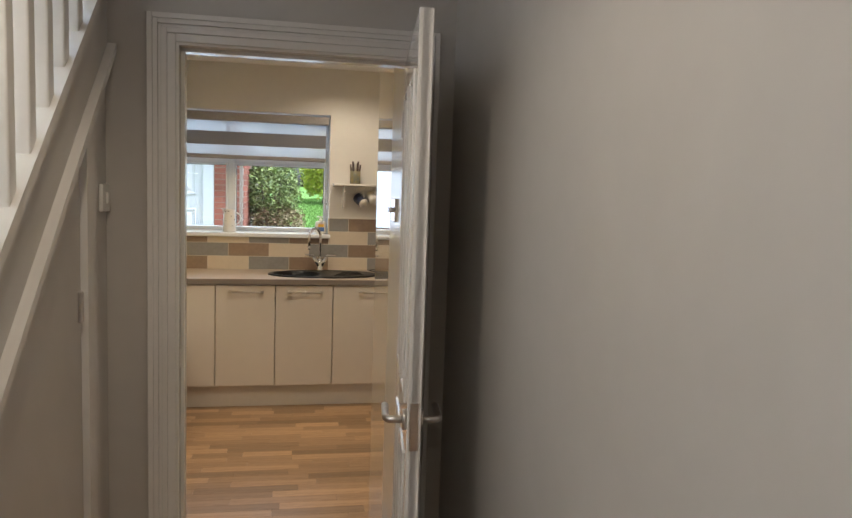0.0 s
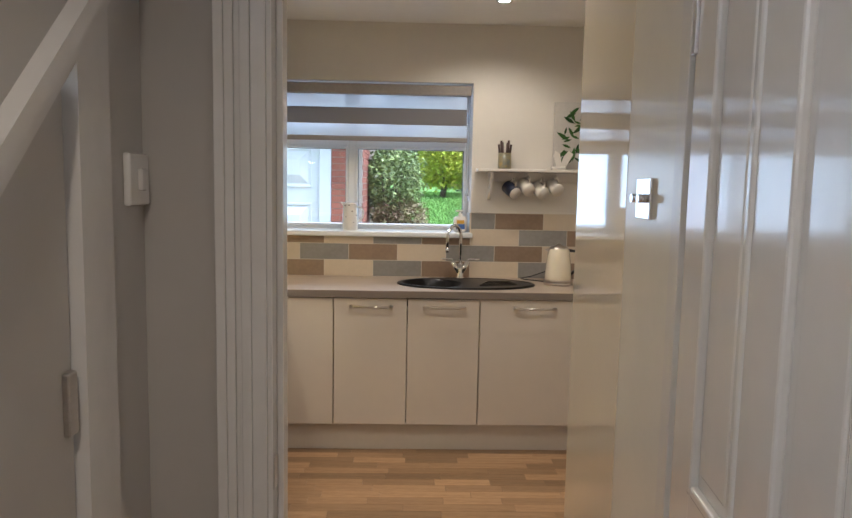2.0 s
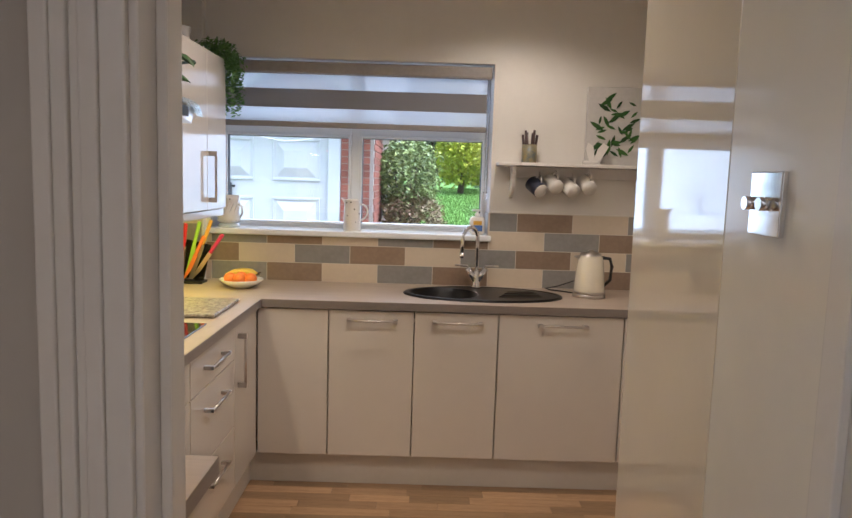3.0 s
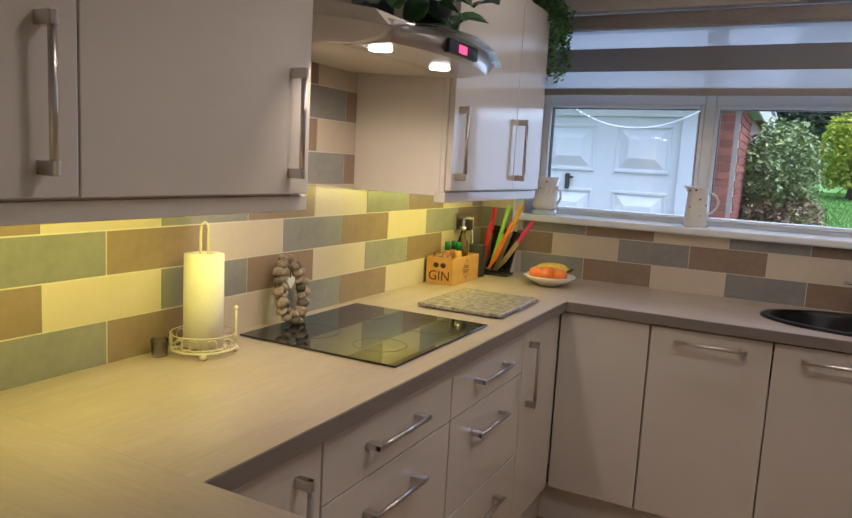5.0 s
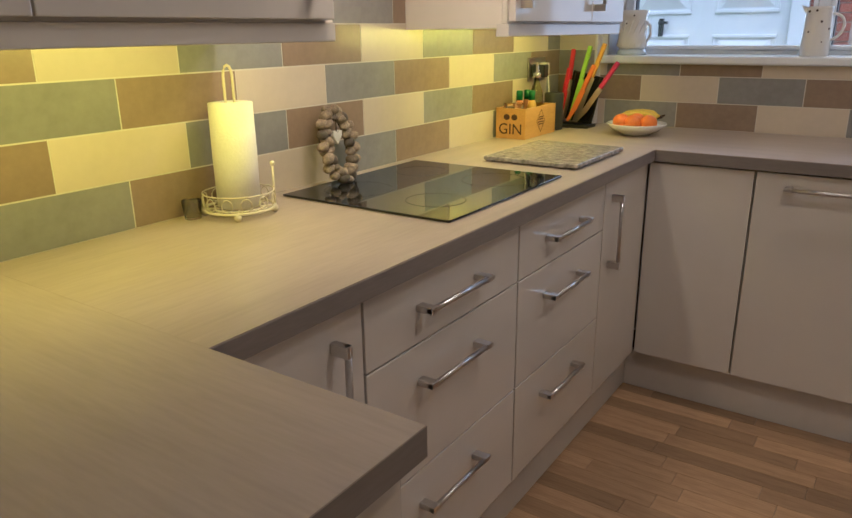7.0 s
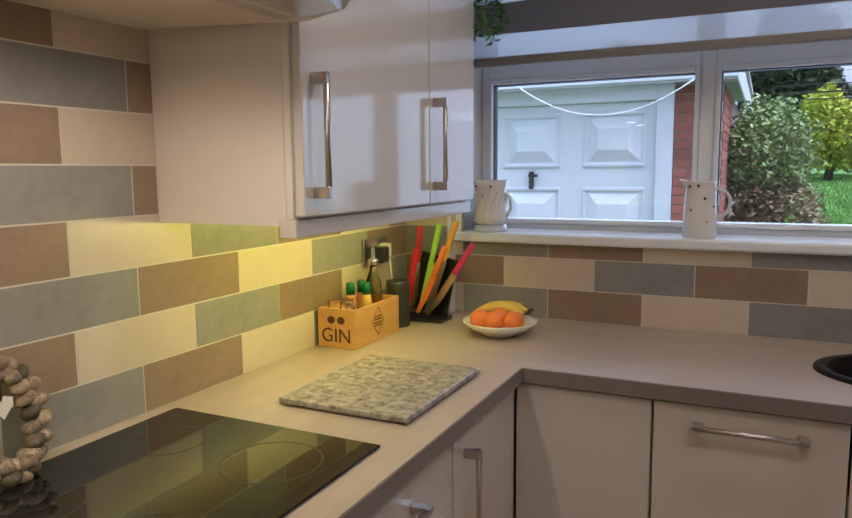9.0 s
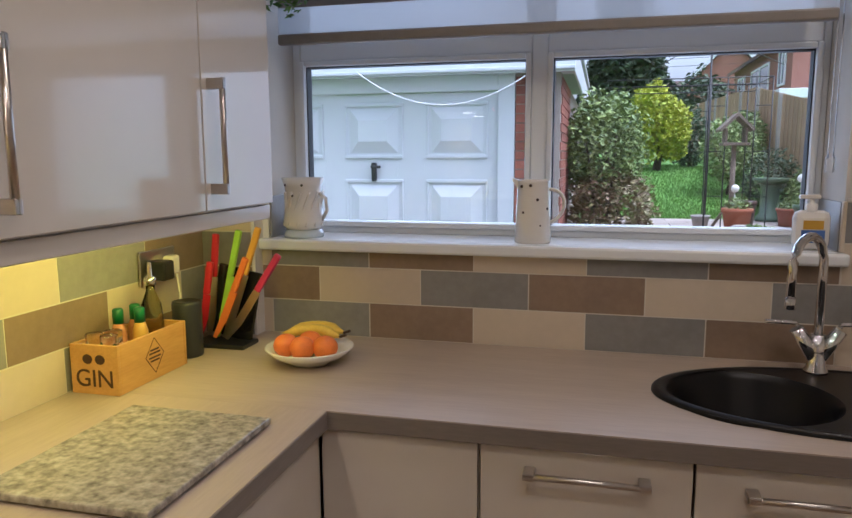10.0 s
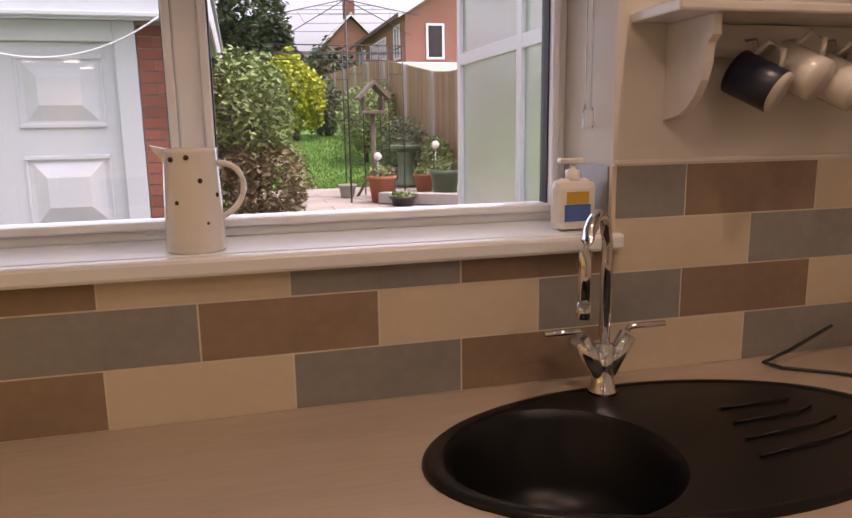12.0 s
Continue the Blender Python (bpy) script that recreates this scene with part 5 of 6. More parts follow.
# garage
GY = 3.95
garage = thing("garage", (-1.0, GY, 0), "red brick garage with a white panelled up-and-over door", "garage")
pier = part("wall", boxes((0.262, 0.622, GY + 0.01, GY + 0.20, -0.02, 2.10), (0.54, 0.622, GY + 0.20, 8.8, -0.02, 2.10), (-2.60, -2.16, GY + 0.01, GY + 0.2, -0.02, 2.10)), M_MORTAR, garage, "mortar joints of the brick wall")
gd = part("garage_door", boxes((-2.04, 0.115, GY + 0.06, GY + 0.09, -0.01, 1.965)), M_GARAGE, garage, "white panelled garage door, closed")
for cx in (-1.705, -0.97, -0.235):
    for c0_, c1_ in ((1.43, 1.88), (0.76, 1.23), (0.10, 0.57)):
        # a raised edge round each sunk panel, and a pyramid-sided field in it
        part("panel", boxes((cx - 0.265, cx + 0.265, GY + 0.040, GY + 0.062, c1_ - 0.02, c1_ + 0.01), (cx - 0.265, cx + 0.265, GY + 0.040, GY + 0.062, c0_ - 0.01, c0_ + 0.02), (cx - 0.265, cx - 0.245, GY + 0.048, GY + 0.062, c0_ + 0.02, c1_ - 0.02), (cx + 0.245, cx + 0.265, GY + 0.048, GY + 0.062, c0_ + 0.02, c1_ - 0.02), bevel=0.006), M_GARAGE, gd, "moulded panel surround")
        fm = bmesh.new()
        lo = [fm.verts.new((cx + u * 0.22, GY + 0.0595, (c0_ + c1_) / 2 + v * ((c1_ - c0_) / 2 - 0.035))) for u, v in ((-1, -1), (1, -1), (1, 1), (-1, 1))]
        hi = [fm.verts.new((cx + u * 0.13, GY + 0.012, (c0_ + c1_) / 2 + v * ((c1_ - c0_) / 2 - 0.135))) for u, v in ((-1, -1), (1, -1), (1, 1), (-1, 1))]
        fm.faces.new(hi)
        for k in range(4):
            fm.faces.new((lo[k], lo[(k + 1) % 4], hi[(k + 1) % 4], hi[k]))
        bmesh.ops.recalc_face_normals(fm, faces=fm.faces)
        part("field", fm, M_GARAGE, gd, "raised field of the panel")
hnd = part("door_handle", boxes((-0.985, -0.945, GY + 0.015, GY + 0.06, 1.225, 1.385), bevel=0.006), M_BLACK, gd, "dark metal door handle plate")
part("lever", boxes((-0.985, -0.895, GY - 0.01, GY + 0.014, 1.335, 1.36), bevel=0.005), M_BLACK, hnd)
part("frame", boxes((0.12, 0.258, GY + 0.0, GY + 0.09, -0.02, 2.10), (-2.15, -2.045, GY, GY + 0.09, -0.02, 2.10), (-2.045, 0.12, GY, GY + 0.09, 1.97, 2.10), bevel=0.006), M_GARAGE, garage, "white door frame")
part("fascia", boxes((-2.9, 0.74, GY - 0.16, GY - 0.13, 2.085, 2.34), bevel=0.006), M_GARAGE, garage, "white fascia board")
part("gutter_lip", boxes((-2.9, 0.74, GY - 0.20, GY - 0.161, 2.10, 2.13), bevel=0.006), M_GARAGE, garage)
part("fascia", boxes((0.72, 0.74, GY - 0.129, 8.9, 2.085, 2.30), bevel=0.006), M_GARAGE, garage)
part("soffit", boxes((-2.9, 0.718, GY - 0.129, GY + 0.2, 2.102, 2.122)), M_GARAGE, garage)
part("roof", boxes((-2.92, 0.76, GY - 0.17, 8.95, 2.341, 2.38)), mat("roof felt", (0.42, 0.42, 0.43), 0.9, var=0.1, scale=2), garage, "flat felted roof")
solid("washing_line", tube([(-1.02 + 1.45 * u, GY - 0.21, 2.12 - 1.06 * u * (1 - u) - 0.02 * u) for u in [i / 24 for i in range(25)]], 0.006, 6), M_UPVC, "white washing line sagging across the garage front", "line")

# conservatory side
cons = thing("conservatory", (2.5, 2.0, 0), "white plastic framed conservatory side with clear panes", "conservatory")
for y in (0.45, 1.55, 2.7, 3.85):
    part("post", boxes((2.45, 2.52, y - 0.035, y + 0.035, -0.05, 2.35), bevel=0.006), M_UPVC, cons)
for z in (0.10, 1.86, 2.33):
    part("rail", boxes((2.455, 2.515, 0.45, 3.85, z - 0.04, z + 0.04), bevel=0.005), M_UPVC, cons)
for y in (0.485, 1.585, 2.735):
    for z0, z1 in ((0.14, 1.82), (1.90, 2.29)):
        part("glazing_bar", boxes((2.462, 2.508, y, y + 0.03, z0, z1), bevel=0.004), M_UPVC, cons)
        part("pane", boxes((2.478, 2.484, y + 0.03, y + 1.08, z0, z1)), glassy("conservatory glass", (0.9, 0.95, 0.95), 0.3) if (y, z0) == (0.485, 0.14) else bpy.data.materials["conservatory glass"], cons)
part("front_rail", boxes((2.52, 4.6, 3.815, 3.885, 1.82, 1.90), (2.52, 4.6, 3.815, 3.885, 2.29, 2.37), bevel=0.005), M_UPVC, cons)
part("roof", prism([(2.42, 2.37), (4.6, 2.9), (4.6, 2.96), (2.42, 2.42)], "y", 0.32, 3.95), M_UPVC, cons)


def blob(cx, cy, cz, rx, ry, rz, shell=0.55):
    """Places in an uneven rounded crown, denser towards its outside."""
    def f(rng):
        while True:
            v = rng.normal(size=3)
            v /= np.linalg.norm(v)
            r = shell + (1 - shell) * rng.uniform() ** 0.6
            w = 1 + 0.28 * noise.noise(Vector(v) * 2.3 + Vector((cx, cy, cz))) + 0.12 * noise.noise(Vector(v) * 6)
            return (cx + rx * v[0] * r * w, cy + ry * v[1] * r * w, cz + rz * v[2] * r * w)
    return f


def shrub(name, at, crowns, mats, n, size, label, category="shrub", seed=1, trunk=0.05):
    t = thing(name, at, label, category)
    x, y, z = at
    part("trunk", tube([(x, y, z - 0.05), (x + 0.05, y, z + 0.4), (x, y, crowns[0][2])], trunk, 8, taper=trunk * 0.4), M_BARK, t)
    for k in range(5):
        a = k * 1.26
        part("limb", tube([(x, y, z + 0.3), (x + 0.3 * crowns[0][3] * math.cos(a), y + 0.3 * crowns[0][4] * math.sin(a), z + 0.5 * (crowns[0][2] - z) + 0.2), (x + 0.6 * crowns[0][3] * math.cos(a), y + 0.6 * crowns[0][4] * math.sin(a), crowns[0][2] + 0.1)], trunk * 0.5, 6, taper=0.008), M_BARK, t)
    for k, c in enumerate(crowns):
        leaf_part("crown", leaves(n, blob(*c), size, seed + k), mats[k % len(mats)], t)
    return t


shrub("shrub", (1.0, 5.3, -0.06), [(0.98, 5.3, 1.52, 0.42, 0.5, 0.55), (1.05, 5.15, 0.92, 0.42, 0.45, 0.42), (0.90, 5.7, 1.45, 0.40, 0.5, 0.62)], [M_BUSH, M_BUSHRED, M_BUSH], 4200, 0.030, "large green and reddish evergreen shrub beside the garage", seed=11)
shrub("golden_conifer", (2.2, 16.0, 1.1), [(2.15, 16.0, 2.25, 0.50, 0.6, 0.95), (2.55, 16.1, 2.05, 0.42, 0.5, 0.75), (1.85, 16.1, 2.2, 0.36, 0.5, 0.85)], [M_YELLOWTREE], 3200, 0.06, "bright golden yellow conifer at the lawn's end", "tree", seed=21, trunk=0.10)
shrub("dark_conifer", (1.9, 38.0, 1.6), [(1.9, 38, 7.0, 1.9, 2.0, 3.6), (1.0, 38.5, 5.0, 1.6, 1.8, 2.4), (3.0, 38, 4.6, 1.4, 1.5, 2.0)], [M_DARKTREE], 3600, 0.20, "tall dark conifer beyond the gardens", "tree", seed=31, trunk=0.25)
shrub("dark_conifer", (5.2, 33.0, 1.6), [(5.2, 33, 3.4, 1.4, 1.4, 1.8), (4.4, 33.5, 2.9, 1.0, 1, 1.4)], [M_DARKTREE], 2400, 0.14, "dark evergreen tree behind the fence", "tree", seed=36, trunk=0.15)
shrub("shrub", (3.35, 13.0, 0.68), [(3.35, 13.0, 1.55, 0.55, 0.7, 0.62), (3.85, 14.6, 1.75, 0.5, 0.8, 0.65)], [M_BUSH], 3600, 0.042, "rounded variegated shrub in the border", seed=41)
shrub("shrub", (3.7, 11.2, 0.44), [(3.7, 11.2, 1.00, 0.42, 0.7, 0.55), (4.0, 10.1, 0.80, 0.25, 0.5, 0.42)], [M_DARKTREE, M_BUSH], 3000, 0.032, "dark low shrub against the fence", seed=46)
shrub("hedge_shrub", (3.1, 17.5, 1.15), [(3.1, 17.5, 1.9, 0.5, 0.7, 0.8)], [M_DARKTREE], 2400, 0.05, "dark shrub beside the conifer", seed=51)

# fence along the garden
fence = thing("fence", (4.3, 16, 0), "close-boarded wooden garden fence with concrete posts", "fence")
bdm = mesh_of("fence_board", box(bmesh.new(), -0.011, 0.011, -0.074, 0.074, 0, 1.75, 0.002), M_FENCE)
pst = mesh_of("fence_post", box(bmesh.new(), -0.05, 0.05, -0.05, 0.05, 0, 1.93, 0.01), M_CONCRETE)


def gz(y):
    return 0.37 if y < 10.7 else (0.37 + 0.73 * (y - 10.7) / 5.3 if y < 16 else 1.1 + 0.5 * min(1.0, (y - 16) / 14))


for k in range(170):
    y = 7.0 + k * 0.152
    if k % 14:
        piece("fence_board", bdm, fence, (4.3 + 0.006 * (k % 2), y, gz(y) + 0.15))
    else:
        piece("fence_post", pst, fence, (4.29, y, gz(y) - 0.02))


def house(name, x0, x1, y0, y1, eaves, ridge, along, wins, label, ext=None):
    h = thing(name, ((x0 + x1) / 2, (y0 + y1) / 2, 0.8), label, "house")
    part("wall", boxes((x0, x1, y0, y1, 0.5, eaves)), M_BRICKFAR, h, "red-brown brick wall")
    o = 0.35
    if along == "y":
        xm = (x0 + x1) / 2
        part("gable", prism([(x0, eaves), (x1, eaves), (xm, ridge - 0.15)], "y", y0 + 0.01, y1 - 0.01), M_BRICKFAR, h)
        part("roof", prism([(x0 - o, eaves - 0.2), (xm, ridge), (x1 + o, eaves - 0.2), (x1 + o, eaves - 0.02), (xm, ridge + 0.2), (x0 - o, eaves - 0.02)], "y", y0 - 0.25, y1 + 0.25), M_ROOF, h)
        part("barge_board", prism([(x0 - o, eaves - 0.24), (xm, ridge - 0.05), (x1 + o, eaves - 0.24), (x1 + o, eaves - 0.02), (xm, ridge + 0.2), (x0 - o, eaves - 0.02)], "y", y0 - 0.30, y0 - 0.252), M_UPVC, h)
    else:
        ym_ = (y0 + y1) / 2
        part("roof", prism([(y0 - o, eaves - 0.2), (ym_, ridge), (y1 + o, eaves - 0.2), (y1 + o, eaves - 0.02), (ym_, ridge + 0.2), (y0 - o, eaves - 0.02)], "x", x0 - 0.3, x1 + 0.3), M_ROOF, h)
    for face, a, b, z0, z1 in wins:
        w = 0.09
        if face == "w":
            fr_ = part("window", boxes((x0 - 0.06, x0 + 0.02, a, a + w, z0, z1), (x0 - 0.06, x0 + 0.02, b - w, b, z0, z1), (x0 - 0.06, x0 + 0.02, a, b, z0 - w, z0), (x0 - 0.06, x0 + 0.02, a, b, z1, z1 + w), (x0 - 0.05, x0 + 0.02, (a + b) / 2 - 0.04, (a + b) / 2 + 0.04, z0, z1)), M_UPVC, h, "white framed window")
            part("pane", boxes((x0 - 0.02, x0 - 0.004, a + w, b - w, z0, z1)), M_BLACKGLASS, fr_)
        else:
            fr_ = part("window", boxes((a, a + w, y0 - 0.06, y0 + 0.02, z0, z1), (b - w, b, y0 - 0.06, y0 + 0.02, z0, z1), (a, b, y0 - 0.06, y0 + 0.02, z0 - w, z0), (a, b, y0 - 0.06, y0 + 0.02, z1, z1 + w)), M_UPVC, h, "white framed window")
            part("pane", boxes((a + w, b - w, y0 - 0.02, y0 - 0.004, z0, z1)), M_BLACKGLASS, fr_)
    return h


h1 = house("house", 8.0, 16.0, 29.0, 42.0, 6.1, 8.6, "y", [("w", 30.0, 31.2, 4.4, 5.7), ("w", 33.0, 37.0, 3.9, 5.5), ("s", 8.9, 9.7, 4.3, 5.6), ("w", 38.6, 40.6, 4.0, 5.5)], "two-storey red-brick house beyond the fence")
part("flat_extension", boxes((7.2, 14, 26.5, 28.95, 0.6, 3.5), bevel=0.02), M_BRICKFAR, h1)
part("extension_fascia", boxes((7.0, 14.2, 26.3, 29.0, 3.5, 3.85), bevel=0.02), M_UPVC, h1, "white flat roof fascia")
h2 = house("house", 6.2, 12.5, 52.0, 62.0, 6.2, 9.4, "y", [("s", 8.0, 9.6, 4.2, 5.6)], "red-brick gabled house further along the gardens")
part("chimney", boxes((9.2, 10.0, 54, 54.8, 8.8, 10.8), bevel=0.03), M_BRICKFAR, h2, "brick chimney stack")
h3 = house("house", 4.0, 9.5, 72.0, 82.0, 6.0, 9.0, "x", [], "distant brick house with a chimney")
part("chimney", boxes((6.0, 6.8, 75, 75.8, 8.4, 10.6), bevel=0.03), M_BRICKFAR, h3)
h4 = house("house", -9.0, -1.0, 30.0, 40.0, 4.4, 7.0, "y", [("s", -2.6, -1.4, 2.6, 3.9)], "pale-gabled house glimpsed beyond the garage roof")

# garden things
arch_ = thing("garden_arch", (2.2, 9.5, 0.37), "thin black metal garden arch frame", "arch")
for y in (9.2, 10.4):
    for x in (2.45, 3.05):
        for d in (0.0, 0.22) if y < 10 else (0.11,):
            part("post", tube([(x + d, y, 0.37), (x + d, y, 2.55)], 0.009, 6), M_IRON, arch_)
        for z in (0.85, 1.5, 2.15):
            part("rung", tube([(x, y, z), (x + 0.22, y, z)], 0.006, 6), M_IRON, arch_)
    for z in (2.45, 2.55):
        part("top_rail", tube([(1.0, y, z), (3.27, y, z)], 0.009, 6), M_IRON, arch_)
for x in (1.0, 2.45, 3.27):
    part("cross_rail", tube([(x, 9.2, 2.55), (x, 10.4, 2.55)], 0.008, 6), M_IRON, arch_)
air = thing("rotary_airer", (2.3, 8.2, 0.37), "folded-out rotary clothes airer lines above the patio", "airer")
part("pole", tube([(2.3, 8.2, 0.37), (2.3, 8.2, 3.0)], 0.012, 8), M_IRON, air)
for k in range(4):
    a = 0.6 + k * math.pi / 2
    part("arm", tube([(2.3, 8.2, 3.0), (2.3 + 1.25 * math.cos(a), 8.2 + 1.25 * math.sin(a), 2.67)], 0.006, 6), M_IRON, air)
for r in (0.5, 0.8, 1.1):
    part("line", tube([(2.3 + r * math.cos(0.6 + k * math.pi / 2), 8.2 + r * math.sin(0.6 + k * math.pi / 2), 3.0 - 0.33 * r / 1.25) for k in range(4)], 0.003, 5, closed=True), M_IRON, air)
bt = thing("bird_table", (2.75, 8.9, 0.37), "weathered wooden bird table with a pitched roof", "bird table")
part("post", tube([(2.75, 8.9, 0.37), (2.75, 8.9, 1.58)], 0.035, 8), M_GREYWOOD, bt)
part("tray", boxes((2.57, 2.93, 8.72, 9.08, 1.58, 1.62), bevel=0.006), M_GREYWOOD, bt)
for x in (2.62, 2.88):
    part("upright", boxes((x - 0.015, x + 0.015, 8.76, 9.04, 1.62, 1.82)), M_GREYWOOD, bt)
part("roof", prism([(2.52, 1.80), (2.75, 2.03), (2.98, 1.80), (2.96, 1.77), (2.75, 1.98), (2.54, 1.77)], "y", 8.68, 9.12), M_GREYWOOD, bt, "pitched wooden roof")
for k in range(3):
    a = k * 2.1 + 0.5
    part("brace", tube([(2.75, 8.9, 0.82), (2.75 + 0.28 * math.cos(a), 8.9 + 0.28 * math.sin(a), 0.38)], 0.022, 6), M_GREYWOOD, bt)


def pot(x, y, r, h, m, label, plant=True, seed=60):
    z = 0.41
    t = thing("plant_pot", (x, y, z), label, "plant pot")
    part("pot", lathe([(0.0, z), (r * 0.72, z), (r * 0.95, z + h * 0.85), (r * 1.05, z + h * 0.86), (r * 1.05, z + h), (r * 0.93, z + h), (r * 0.85, z + h * 0.8), (0.0, z + h * 0.8)], x, y, 24), m, t)
    if plant:
        leaf_part("plant", leaves(260, blob(x, y, z + h * 1.1, r * 0.95, r * 0.95, h * 0.4, 0.2), 0.03, seed), M_BUSH, t)
    return t


pot(2.70, 8.1, 0.19, 0.34, M_TERRA, "large round terracotta plant pot on the patio", seed=61)
pot(2.92, 8.8, 0.15, 0.40, COL["darkwood"], "dark brown barrel shaped plant pot", False)
pot(3.62, 9.4, 0.16, 0.26, M_TERRA, "small terracotta pot near the fence", seed=63)
pot(3.55, 8.0, 0.20, 0.40, M_GREENPOT, "green tapered planter with dried grasses", seed=64)
pot(2.35, 8.9, 0.13, 0.18, M_CONCRETE, "low pale grey trough pot", False)
pot(2.85, 7.5, 0.17, 0.12, COL["charcoal"], "shallow dark bowl planter on the paving", seed=66)
bbth = thing("bird_bath", (3.55, 10.3, 0.41), "green stone bird bath on a pedestal", "bird bath")
part("pedestal", lathe([(0.0, 0.41), (0.20, 0.41), (0.20, 0.47), (0.14, 0.53), (0.13, 0.93), (0.17, 0.99)], 3.55, 10.3), M_GREENPOT, bbth)
part("basin", lathe([(0.10, 0.98), (0.25, 1.03), (0.28, 1.09), (0.25, 1.09), (0.0, 1.04)], 3.55, 10.3), M_GREENPOT, bbth)
solid("timber_plank", shift(boxes((-0.55, 0.55, -0.10, 0.10, 0.0, 0.14), bevel=0.01), pose(3.1, 7.6, 0.41, 0, 0, -35)), M_CONCRETE, "pale stone step lying on the patio", "step")
for x, y, z in ((2.72, 8.45, 0.95), (3.45, 8.1, 1.10)):
    gl = thing("garden_globe_light", (x, y, 0.41), "white globe solar light on a thin stake", "garden light")
    part("stake", tube([(x, y, 0.41), (x, y, z)], 0.006, 6), M_STEEL, gl)
    part("globe", ball(x, y, z + 0.045, 0.055, 0.055, 0.055, 18), M_WHITE, gl)

# grass on the near lawn
grs = bpy.data.meshes.new("grass")
rg = np.random.default_rng(77)
gv, gf = [], []
for k in range(16000):
    y = 10.75 + 8 * rg.uniform() ** 1.4
    x = rg.uniform(0.4, 3.4)
    z, a, h = gz(y), rg.uniform(0, 6.28), rg.uniform(0.03, 0.07)
    c, s = 0.012 * math.cos(a), 0.012 * math.sin(a)
    n0 = len(gv)
    gv += [(x - c, y - s, z), (x + c, y + s, z), (x + rg.normal(0, 0.02), y + rg.normal(0, 0.02), z + h)]
    gf.append((n0, n0 + 1, n0 + 2))
grs.from_pydata(gv, [], gf)
grs.materials.append(M_BLADE)
tagged(new("grass", grs), "short green lawn grass", "grass", kind="stuff")

# ---------------------------------------------------------------- pieces: tiles, floor strips, bricks, slabs
PITCH = 0.1017
HUE = [M_GREY, M_BROWN, M_CREAM]
GAP = 0.0016
tile_cache = {}


def tile_mesh(w, h, m, plane):
    key = (round(w, 4), round(h, 4), m.name, plane)
    if key not in tile_cache:
        bm = bmesh.new()
        if plane == "y":
            box(bm, GAP, w - GAP, -0.009, -0.0005, GAP, h - GAP, 0.0)
        else:
            box(bm, 0.0005, 0.009, GAP, w - GAP, GAP, h - GAP, 0.0)
        tile_cache[key] = mesh_of("tile", bm, m)
    return tile_cache[key]


def tile_row(parent, plane, fixed, start, first, lo, hi, z0, z1):
    """A row of tiles; start: a joint, first: the colour of the tile that begins there."""
    k = math.floor((lo - start) / 0.303)
    while start + k * 0.303 < hi:
        a, b = max(lo, start + k * 0.303), min(hi, start + (k + 1) * 0.303)
        if b - a > 0.012:
            me = tile_mesh(b - a, z1 - z0, HUE[(first + k) % 3], plane)
            piece("tile", me, parent, (a, fixed, z0) if plane == "y" else (fixed, a, z0))
        k += 1


grout = bmesh.new()
box(grout, 0.0, XR, -0.0082, -0.0003, ZT - 0.002, WZ0 - 0.013)
box(grout, WX1 + 0.002, XR, -0.0082, -0.0003, WZ0 - 0.0125, ZT + 4 * PITCH + 0.006)
box(grout, XL + 0.0003, XL + 0.0082, YN + 0.002, -0.052, ZT - 0.002, ZT + 4 * PITCH)
box(grout, XL + 0.0003, XL + 0.0082, -1.89, -1.18, ZT + 4 * PITCH, 1.80)
box(grout, XL + 0.007, 0.0, -0.0585, -0.0503, ZT - 0.002, 1.28)
setting("grout", grout, M_GROUT, "pale grout bed behind the wall tiles", "grout")
for r in range(4):
    z0, z1 = ZT + r * PITCH, ZT + (r + 1) * PITCH
    st, first = ((0.333, 1) if r % 2 == 0 else (0.4845, 2 + 0))
    if r % 2:
        st, first = 0.1815, 2
    if r < 2:
        tile_row(wall_north, "y", 0, st, first, 0.0, XR, z0, z1)
    elif r == 2:
        tile_row(wall_north, "y", 0, st, first, 0.0, WX1, z0, WZ0 - 0.0125)
        tile_row(wall_north, "y", 0, st, first, WX1 + 0.002, XR, z0, z1)
    else:
        tile_row(wall_north, "y", 0, st, first, WX1 + 0.002, XR, z0, z1)
for r in range(9):
    z0, z1 = ZT + r * PITCH, ZT + (r + 1) * PITCH
    st, first = (-0.9345, 2) if r % 2 == 0 else (-1.0860, 0)
    if r < 4:
        tile_row(wall_west, "x", XL, st, first, YN + 0.004, -0.053, z0, z1)
    else:
        tile_row(wall_west, "x", XL, st, first, -1.886, -1.174, z0, z1)
for r in range(4):
    z0, z1 = ZT + r * PITCH, min(1.28, ZT + (r + 1) * PITCH)
    piece("tile", tile_mesh(0.160, z1 - z0, HUE[(0, 1, 0, 2)[r]], "y"), wall_boxing, (-0.167, -0.0505, z0))
piece("tile_trim", mesh_of("tile_trim", box(bmesh.new(), -0.006, 0.004, -0.062, -0.051, 0, 0.37, 0.002), M_WHITE), wall_boxing, (0, 0, ZT))
piece("tile_trim", mesh_of("tile_trim", box(bmesh.new(), 0.0, 0.010, -0.012, 0.002, 0, 0.125, 0.003), M_CREAM), wall_north, (WX1 - 0.006, 0, WZ0 + 0.021))
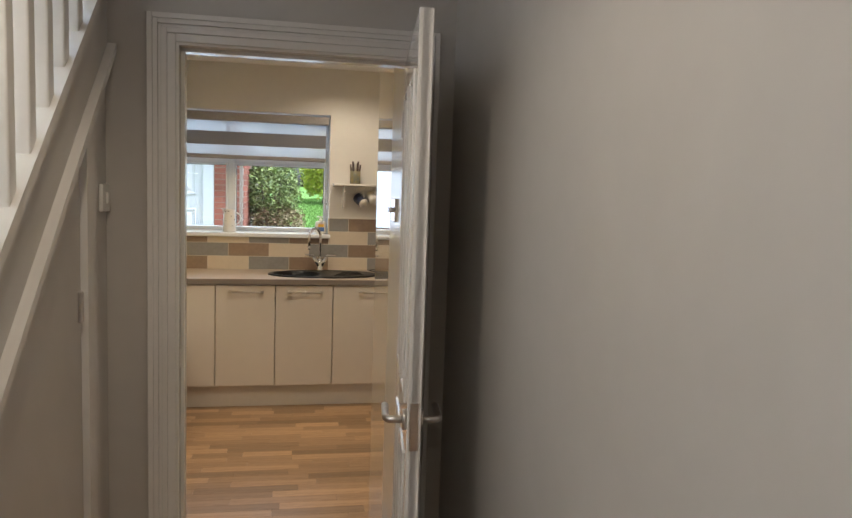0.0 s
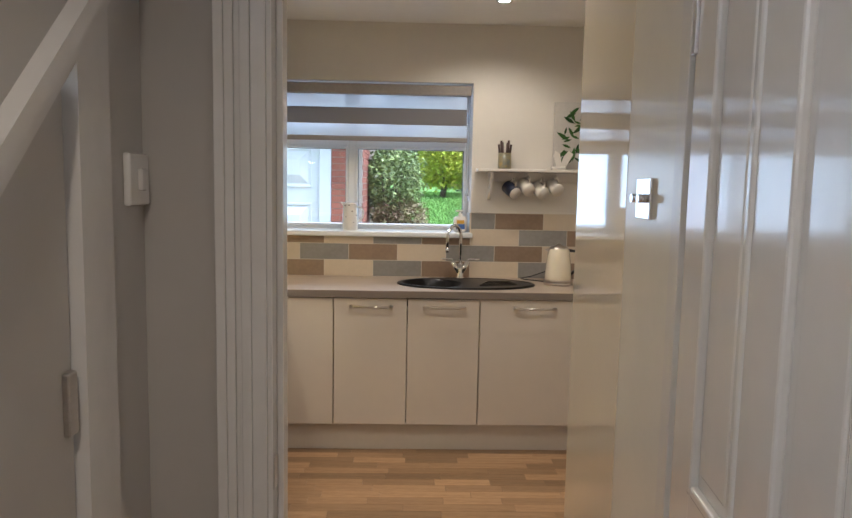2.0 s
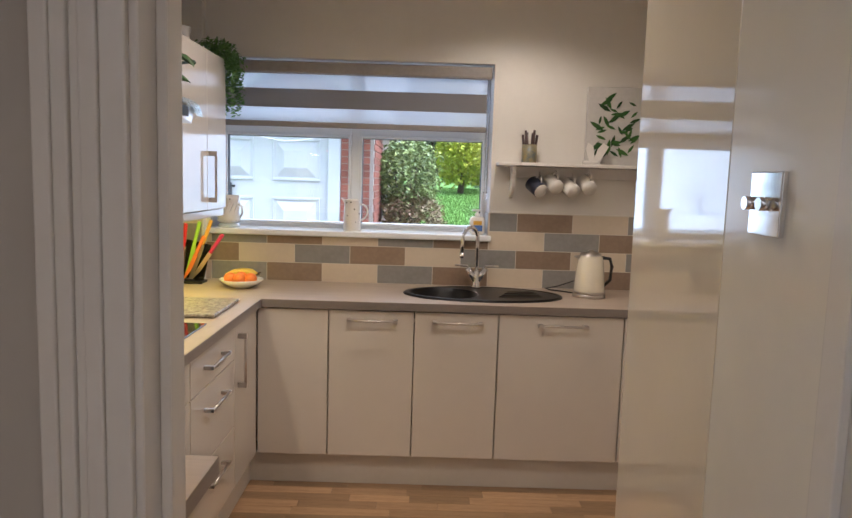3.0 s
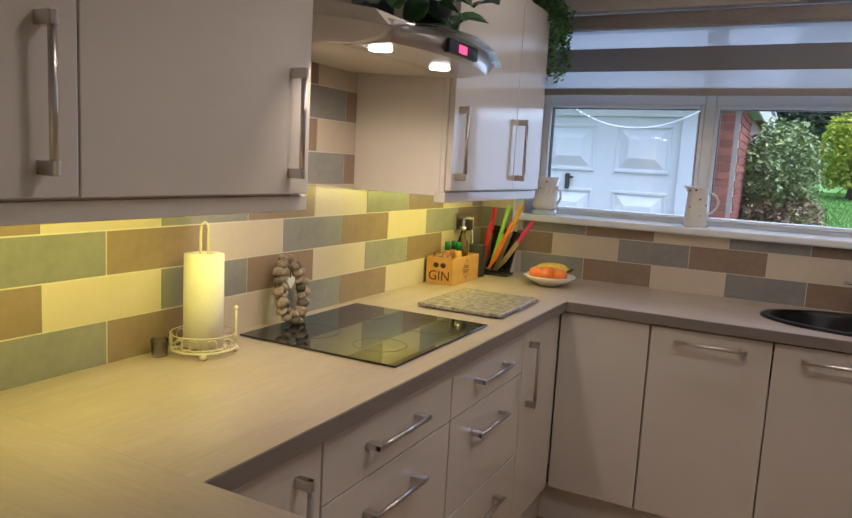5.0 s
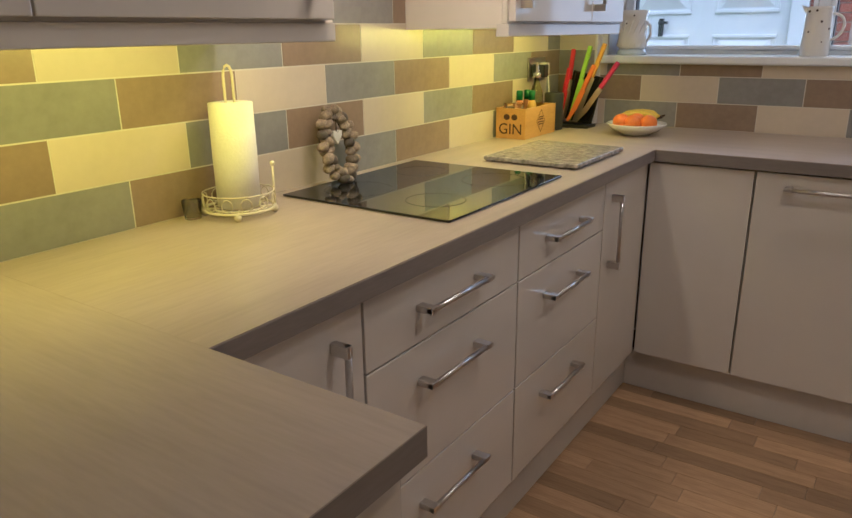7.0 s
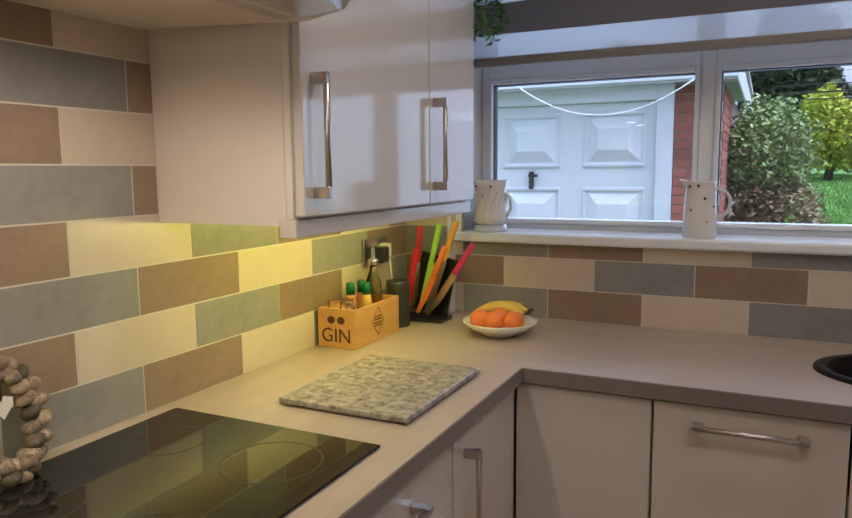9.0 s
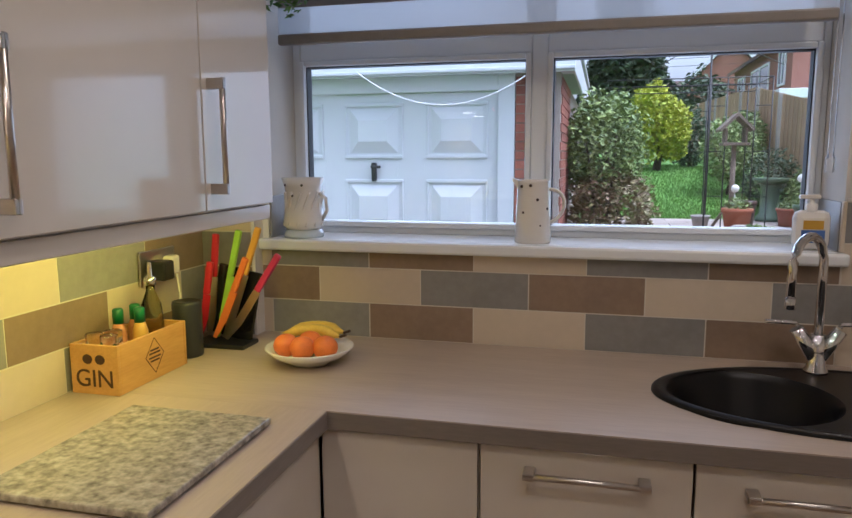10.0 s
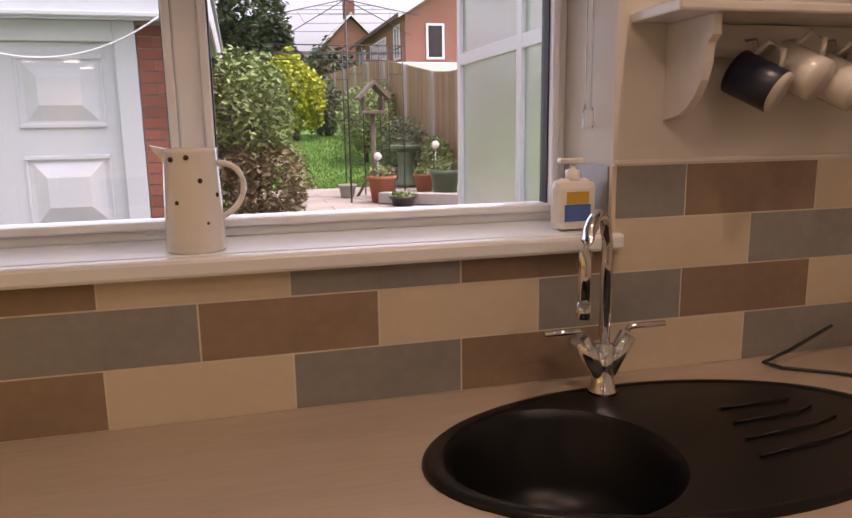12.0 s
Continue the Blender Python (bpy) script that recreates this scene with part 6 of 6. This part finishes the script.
piece("tile_trim", mesh_of("tile_trim", box(bmesh.new(), WX1 + 0.004, XR, -0.010, -0.0005, 0, 0.009, 0.002), M_WHITE), wall_north, (0, 0, ZT + 4 * PITCH + 0.0015))

# floor strips
strips = [mesh_of("floor_strip", box(bmesh.new(), 0, w - 0.0012, 0, 0.0688, -0.011, 0.0, 0.0), M_FLOOR) for w in (0.28, 0.36, 0.44, 0.52)]
rf = np.random.default_rng(12)
y, cnt = -3.05, 0
while y < -0.54:
    x = 0.375 - rf.uniform(0, 0.2)
    while x < 2.55:
        k = int(rf.integers(0, 4))
        if y > -2.45 or x > 0.75:
            piece("floor_strip", strips[k], floor, (x, y, 0))
        x += (0.28, 0.36, 0.44, 0.52)[k]
    y += 0.07
piece("floor_board", mesh_of("floor_board", boxes((0.66, 1.79, -7.55, -3.056, -0.011, 0.0)), M_FLOOR), floor, (0, 0, 0))

# garage bricks
bk = mesh_of("brick", box(bmesh.new(), 0.003, 0.215, 0, 0.03, 0.003, 0.068, 0.0), M_BRICK)
bh = mesh_of("brick", box(bmesh.new(), 0.003, 0.1, 0, 0.03, 0.003, 0.068, 0.0), M_BRICK)
for r in range(28):
    z = -0.02 + r * 0.075
    xs = [(0.262, bk), (0.480, bh)] if r % 2 else [(0.262, bh), (0.365, bk)]
    for x, me in xs:
        if me:
            piece("brick", me, pier, (x, GY, z))
bs = mesh_of("brick", box(bmesh.new(), 0, 0.03, 0.003, 0.215, 0.003, 0.068, 0.0), M_BRICK)
for r in range(28):
    for k in range(6):
        piece("brick", bs, pier, (0.602, GY + 0.04 + k * 0.225 + (0.11 if r % 2 else 0), -0.02 + r * 0.075))

# paving slabs
sl = mesh_of("paving_slab", box(bmesh.new(), 0.005, 0.595, 0.005, 0.445, -0.03, 0.0, 0.0), M_SLAB)
for j in range(11):
    for i in range(7):
        piece("paving_slab", sl, patio, (0.78 + i * 0.6 + (0.3 if j % 2 else 0), 5.6 + j * 0.45, 0.001 * ((i * 7 + j * 3) % 4) + 0.398))
